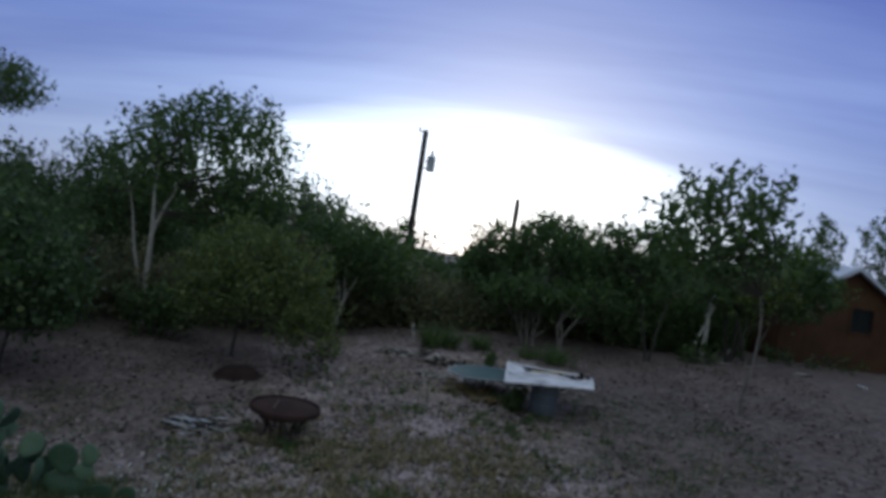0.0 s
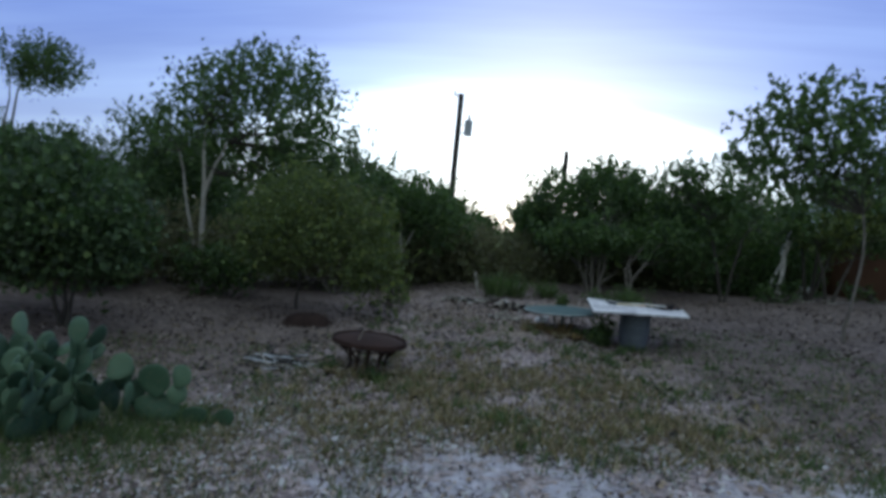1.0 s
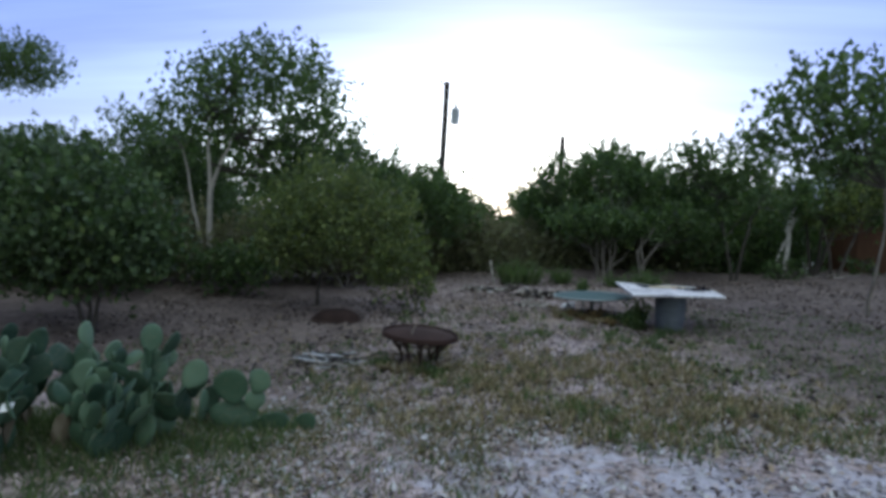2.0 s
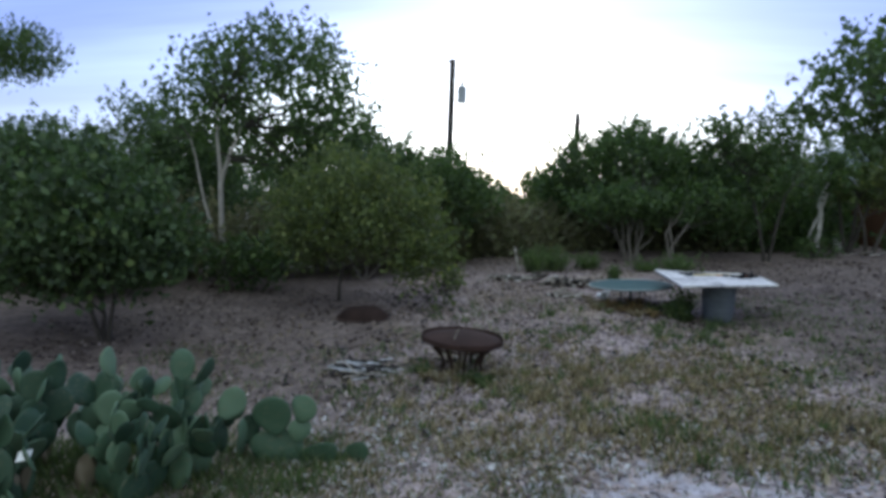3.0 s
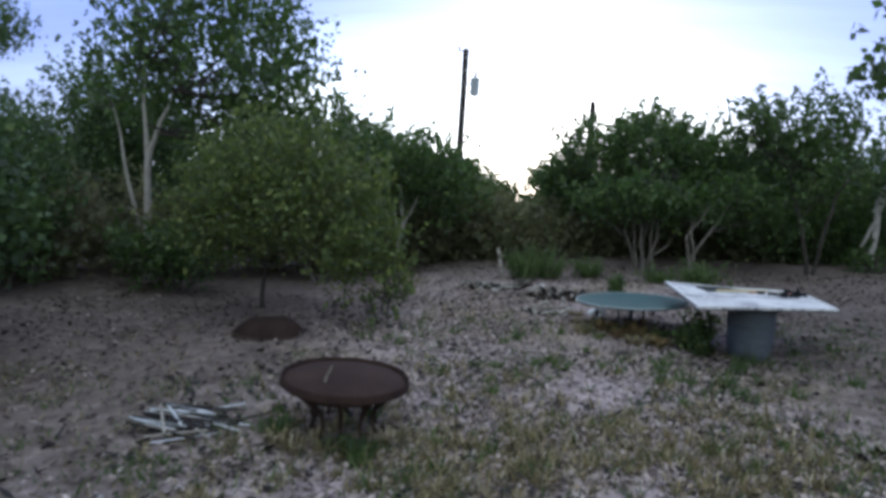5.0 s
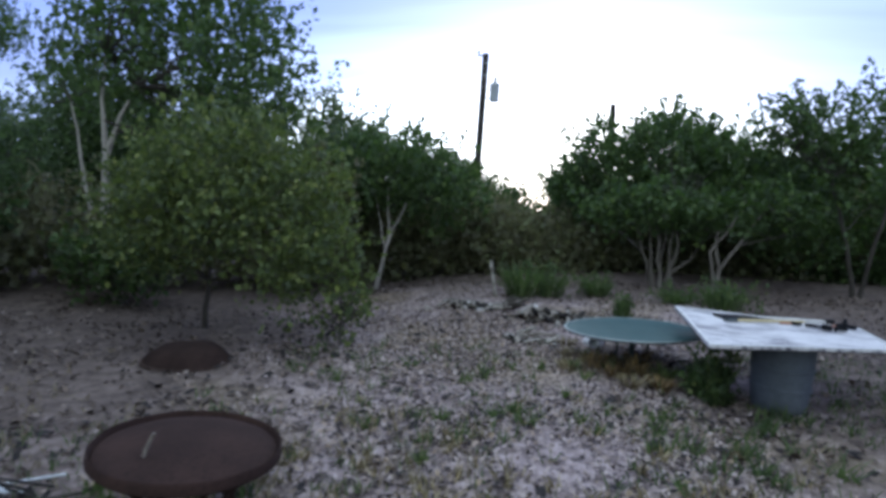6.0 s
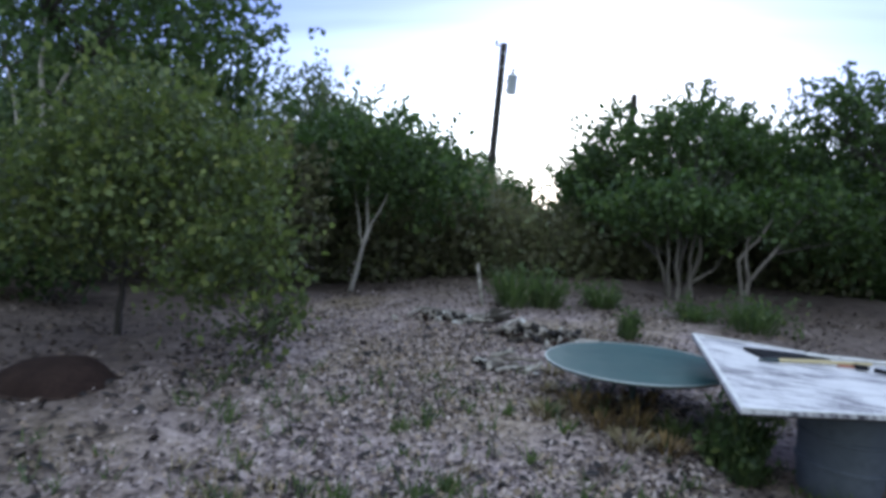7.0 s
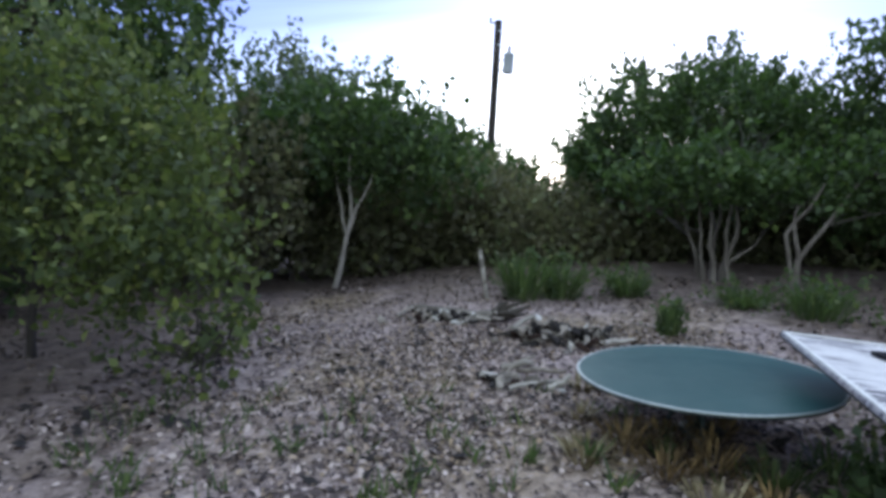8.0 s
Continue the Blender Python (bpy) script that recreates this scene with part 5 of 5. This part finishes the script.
# ---- shed ----
def shed():
    """Gabled shed: front wall with a real window opening, side walls, sheet roof with overhang."""
    ox, oy, rz = 10.72, 21.72, 17.0
    z = at_ground(ox, oy)
    root = thing("shed", ox, oy, z, "rust-brown boarded shed with a pale metal gable roof", "shed", rz=rz)
    w, dep, eave, ridge, th = 4.2, 4.8, 1.85, 3.05, 0.08

    def wall(name, pieces, label=""):
        bm = bmesh.new()
        for p in pieces:
            box(bm, *p)
        part(name, bm, M_PLY, root, label, True)
    wx, wz, ww, wh = 0.55, 1.15, 0.75, 0.7
    wall("front_wall", [(-w / 4 + (wx - ww / 2) / 2 - 0.0, 0, eave / 2, (wx - ww / 2) + w / 2, th, eave), ((wx + ww / 2 + w / 2) / 2, 0, eave / 2, w / 2 - wx - ww / 2, th, eave),
                        (wx, 0, wz / 2, ww, th, wz), (wx, 0, (wz + wh + eave) / 2, ww, th, eave - wz - wh)])
    wall("side_wall", [(-w / 2 + th / 2, dep / 2 + th / 2 + 0.001, eave / 2, th, dep, eave)])
    wall("side_wall", [(w / 2 - th / 2, dep / 2 + th / 2 + 0.001, eave / 2, th, dep, eave)])
    wall("back_wall", [(0, dep + th + 0.002, eave / 2, w, th, eave)])
    for yy in (0.0, dep + th):
        bm = bmesh.new()
        pts = [(-w / 2, eave), (w / 2, eave), (0, ridge)]
        fr = [bm.verts.new((px, yy - th / 2, pz + 0.002)) for px, pz in pts]
        bk = [bm.verts.new((px, yy + th / 2, pz + 0.002)) for px, pz in pts]
        bm.faces.new(fr)
        bm.faces.new(bk[::-1])
        for i in range(3):
            j = (i + 1) % 3
            bm.faces.new((fr[i], bk[i], bk[j], fr[j]))
        bmesh.ops.recalc_face_normals(bm, faces=bm.faces[:])
        part("gable", bm, M_PLY, root, "", True)
    slope = math.atan2(ridge - eave, w / 2)
    ln = (w / 2) / math.cos(slope) + 0.3
    for sgn in (-1, 1):
        bm = bmesh.new()
        n = 60
        rows = []
        for k in range(n + 1):
            # corrugated sheet
            u, hh = -0.3 + (dep + 0.7) * k / n, 0.012 * math.sin(k * math.pi / 2)
            a, b = [(sgn * f * math.cos(slope), ridge + 0.03 - f * math.sin(slope) + hh) for f in (0.0, ln)]
            rows.append([bm.verts.new((a[0], u, a[1])), bm.verts.new((b[0], u, b[1])), bm.verts.new((b[0], u, b[1] - 0.02)), bm.verts.new((a[0], u, a[1] - 0.02))])
        for p, q in zip(rows, rows[1:]):
            for i in range(4):
                bm.faces.new((p[i], p[(i + 1) % 4], q[(i + 1) % 4], q[i]))
        bm.faces.new(rows[0])
        bm.faces.new(rows[-1][::-1])
        bmesh.ops.recalc_face_normals(bm, faces=bm.faces[:])
        part("roof_sheet", bm, M_ROOF, root, "pale galvanised roof sheet", True)
        bm = bmesh.new()
        box(bm, 0, 0, 0, ln, 0.03, 0.12, 0.004, pose(sgn * ln / 2 * math.cos(slope), -0.33, ridge - 0.03 - ln / 2 * math.sin(slope), 0, sgn * math.degrees(slope), 0))
        part("barge_board", bm, M_ROOF, root, "pale metal barge board", True)
    bm = bmesh.new()
    for p in ((wx, -0.05, wz - 0.03, ww + 0.1, 0.05, 0.06), (wx, -0.05, wz + wh + 0.03, ww + 0.1, 0.05, 0.06), (wx - ww / 2 - 0.02, -0.05, wz + wh / 2, 0.06, 0.05, wh - 0.01), (wx + ww / 2 + 0.02, -0.05, wz + wh / 2, 0.06, 0.05, wh - 0.01)):
        box(bm, *p, 0.004)
    win = part("window", bm, M_PLY, root, "window in a plain wooden frame", True)
    bm = bmesh.new()
    box(bm, wx, 0.0, wz + wh / 2, ww, 0.012, wh)
    part("pane", bm, M_DARKPANE, win, "dark window pane", True)
    bm = bmesh.new()
    box(bm, -1.35, -0.12, 1.72, 0.95, 0.22, 0.05, 0.006, None)
    part("awning", bm, M_DEADWOOD, root, "pale weathered awning board", True)


shed()


def snag(x, y):
    z = at_ground(x, y)
    root = thing("broken_trunk", x, y, z, "broken whitish tree trunk with peeling bark", "dead trunk")
    rnd = random.Random(9)
    bm = bmesh.new()
    tube(bm, wander((0, 0, -0.05), (0.02, 0, 1.25), 6, 0.02, rnd), [0.07, 0.06, 0.055, 0.05, 0.06, 0.055, 0.03], 9)
    part("trunk", bm, M_PEELED, root)
    bm = bmesh.new()
    tube(bm, wander((0.02, 0, 1.1), (0.22, 0.0, 1.85), 4, 0.015, rnd), [0.07, 0.08, 0.09, 0.07, 0.03], 9)
    part("limb", bm, M_PEELED, root)
    bm = bmesh.new()
    tube(bm, wander((0.0, 0, 0.9), (-0.2, 0, 0.35), 4, 0.015, rnd), [0.035, 0.03, 0.03, 0.025, 0.015], 7)
    part("limb", bm, M_PEELED, root)


snag(6.0, 18.73)
for bx, by, lab in ((7.06, 20.0, "white plastic bucket beside a shrub"),):
    b = thing("bucket", bx, by, at_ground(bx, by), lab, "bucket")
    lathe_part("body", [(0, 0), (0.10, 0), (0.125, 0.26), (0.135, 0.262), (0.135, 0.28), (0.12, 0.28), (0.098, 0.01), (0, 0.01)], 24, M_PLASTIC, b)
    bm = bmesh.new()
    tube(bm, [(0.13 * math.cos(q), 0.02, 0.27 - 0.10 * math.sin(q)) for q in np.linspace(0, math.pi, 12)], [0.004] * 12, 5)
    part("handle", bm, M_GREYMETAL, b, "thin wire handle")
debris("timber_pile", 6.33, 18.1, 8, 0.7, 0.3, 54, "low pile of weathered timber and branches")
debris("branch_pile", 7.72, 17.7, 5, 0.6, 0.3, 55, "few pale fallen branches near a shed")
scrap(9.33, 17.5, at_ground(9.33, 17.5) + 0.01, 10, "white scrap of plastic on the ground", 0.2, 0.14, 8)


# ---- ground cover ----
def scatter(gen, n, x0, x1, y0, y1, keep=None):
    x, y = gen.uniform(x0, x1, n), gen.uniform(y0, y1, n)
    patch = np.sin(1.3 * x + 2.1 * y) * np.sin(2.3 * x - 1.7 * y + 1.0) + 0.6 * np.sin(4.1 * x + 0.5) * np.sin(3.7 * y)
    ok = gen.uniform(-1.3, 1.3, n) < patch + 0.35
    # patches thin out towards their edges
    rim = np.minimum(np.minimum(x - x0, x1 - x), np.minimum(y - y0, y1 - y)) + 0.25 * np.sin(3.1 * x + 1.7 * y)
    ok &= gen.uniform(0, 1, n) < np.clip(rim / 0.6, 0, 1)
    if keep is not None:
        ok &= keep(x, y)
    return x[ok], y[ok]


def litter(name, x, y, size, mat, gen, label, lift=0.02):
    n = len(x)
    a, ln = gen.uniform(0, 6.283, n), size * gen.uniform(0.5, 1.5, n)
    d = np.stack([np.cos(a), np.sin(a), gen.normal(0, 0.35, n)], 1) * ln[:, None] * 0.5
    s = np.stack([-np.sin(a), np.cos(a), gen.normal(0, 0.5, n)], 1) * (ln * gen.uniform(0.15, 0.35, n))[:, None]
    p = np.stack([x, y, height(x, y) + lift * gen.uniform(0.3, 1.0, n)], 1)
    v = np.stack([p - d, p + s, p + d, p - s], 1).reshape(-1, 3)
    ob = raw_mesh(name, v, np.arange(4 * n).reshape(n, 4), mat)
    tagged(ob, label, "ground cover", kind="stuff")


def turf(name, x, y, h, w, mat, gen, label, blades=5, spread=0.03):
    x, y = np.repeat(x, blades), np.repeat(y, blades)
    n = len(x)
    x, y = x + gen.normal(0, spread, n), y + gen.normal(0, spread, n)
    a = gen.uniform(0, 6.283, n)
    hh = h * gen.uniform(0.4, 1.3, n)
    p = np.stack([x, y, height(x, y) - 0.005], 1)
    side = np.stack([np.cos(a), np.sin(a), np.zeros(n)], 1) * w * 0.5
    tip = p + np.stack([gen.normal(0, 0.5, n) * hh, gen.normal(0, 0.5, n) * hh, hh], 1)
    v = np.stack([p - side, p + side, tip], 1).reshape(-1, 3)
    ob = raw_mesh(name, v, np.arange(3 * n).reshape(n, 3), mat)
    tagged(ob, label, "grass", kind="stuff")


def cover():
    g = np.random.default_rng(77)
    open_yard = lambda x, y: (x > -7.0) & ((y < 13.5) | (x > -3.4))
    drive = lambda x, y: (y < 6.7 + 0.06 * x) & (x > -0.6)
    verge = lambda x, y: (y > 6.45 + 0.06 * x) | (x < -0.3)
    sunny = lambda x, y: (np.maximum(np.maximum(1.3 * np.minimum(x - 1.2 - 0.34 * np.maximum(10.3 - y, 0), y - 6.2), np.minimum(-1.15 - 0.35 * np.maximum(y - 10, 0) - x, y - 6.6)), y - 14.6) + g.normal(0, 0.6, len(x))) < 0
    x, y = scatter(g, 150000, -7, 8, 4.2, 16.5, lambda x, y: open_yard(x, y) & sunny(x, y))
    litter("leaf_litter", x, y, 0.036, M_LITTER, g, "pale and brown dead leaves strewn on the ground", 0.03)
    x, y = scatter(g, 115000, -3.6, 2.2, 6.8, 14.5, sunny)
    litter("bark_scraps", x, y, 0.031, M_SCRAPS, g, "small dark and pale scraps of bark and leaf on soil", 0.02)
    # outside the sunny mask the litter's darker colour paints in shade
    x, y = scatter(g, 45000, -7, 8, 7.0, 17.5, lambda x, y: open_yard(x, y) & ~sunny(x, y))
    litter("old_litter", x, y, 0.05, M_LITTER_DARK, g, "brown leaf litter coloured darker for shade under the trees and to the east", 0.03)
    x, y = scatter(g, 1500, 1.5, 5.0, 8.0, 13.0)
    turf("shade_grass", x, y, 0.06, 0.012, M_WEED, g, "thin dark green grass in the shade", 6, 0.05)
    x, y = scatter(g, 6500, -5, 5, 5.5, 15, lambda x, y: open_yard(x, y) & verge(x, y) & (y + g.normal(0, 0.8, len(x)) < 9.5))
    turf("dry_grass", x, y, 0.06, 0.011, M_STRAW, g, "short straw-coloured dry grass")
    x, y = scatter(g, 3800, -5.2, 5.2, 4.0, 9.5, verge)
    turf("green_grass", x, y, 0.06, 0.013, M_WEED, g, "patchy short green grass", 6, 0.05)
    x, y = scatter(g, 2000, -2.6, 0.1, 4.8, 7.2)
    turf("yard_grass", x, y, 0.055, 0.012, M_STRAW, g, "worn mixed grass at the edge of a drive", 6, 0.05)
    x, y = scatter(g, 1100, -2.6, 0.1, 4.8, 7.0)
    turf("low_grass", x, y, 0.05, 0.013, M_WEED, g, "short green grass at the edge of a drive", 6, 0.05)
    x, y = scatter(g, 3600, -4.7, -1.0, 4.5, 7.2, lambda x, y: ((x + 3.0) / 1.3) ** 2 + ((y - 5.95) / 1.1) ** 2 + g.normal(0, 0.2, len(x)) < 1)
    turf("cactus_grass", x, y, 0.13, 0.012, M_WEED, g, "rank green grass among prickly pears", 6, 0.04)
    x, y = scatter(g, 900, -2.5, 2.6, 6.6, 12.4)
    turf("green_sprouts", x, y, 0.09, 0.016, M_WEED, g, "scattered green sprouts in dry grass", 7, 0.03)
    x, y = scatter(g, 130, -1.6, 2.8, 6.7, 11.8)
    turf("yard_weeds", x, y, 0.10, 0.020, M_WEED, g, "small dark green weeds dotted over dry ground", 22, 0.032)
    # near-black flecks put in as the shadows between tussocks
    x, y = scatter(g, 1300, -3.4, 2.4, 6.8, 13.5)
    litter("clods", x, y, 0.085, M_CHAR_SHADE, g, "dark flecks standing in for tussock shadows on the ground", 0.03)
    x, y = scatter(g, 900, 0.1, 4.0, 6.3, 7.4)
    turf("verge_grass", x, y, 0.08, 0.014, M_WEED, g, "green grass along the edge of a gravel drive", 8, 0.05)
    x, y = scatter(g, 5600, -2.2, 3.6, 6.4, 12.6, lambda x, y: verge(x, y) & sunny(x, y) & (y + g.normal(0, 0.7, len(x)) < 9.2))
    turf("tussocks", x, y, 0.095, 0.012, M_TUSSOCK, g, "small yellowish tussocks of dry grass", 15, 0.026)
    x, y = scatter(g, 26000, -2.8, 7, 2.6, 7.7)
    litter("pebbles", x, y, 0.042, M_STONE, g, "pale limestone pebbles of a gravel drive", 0.02)


cover()
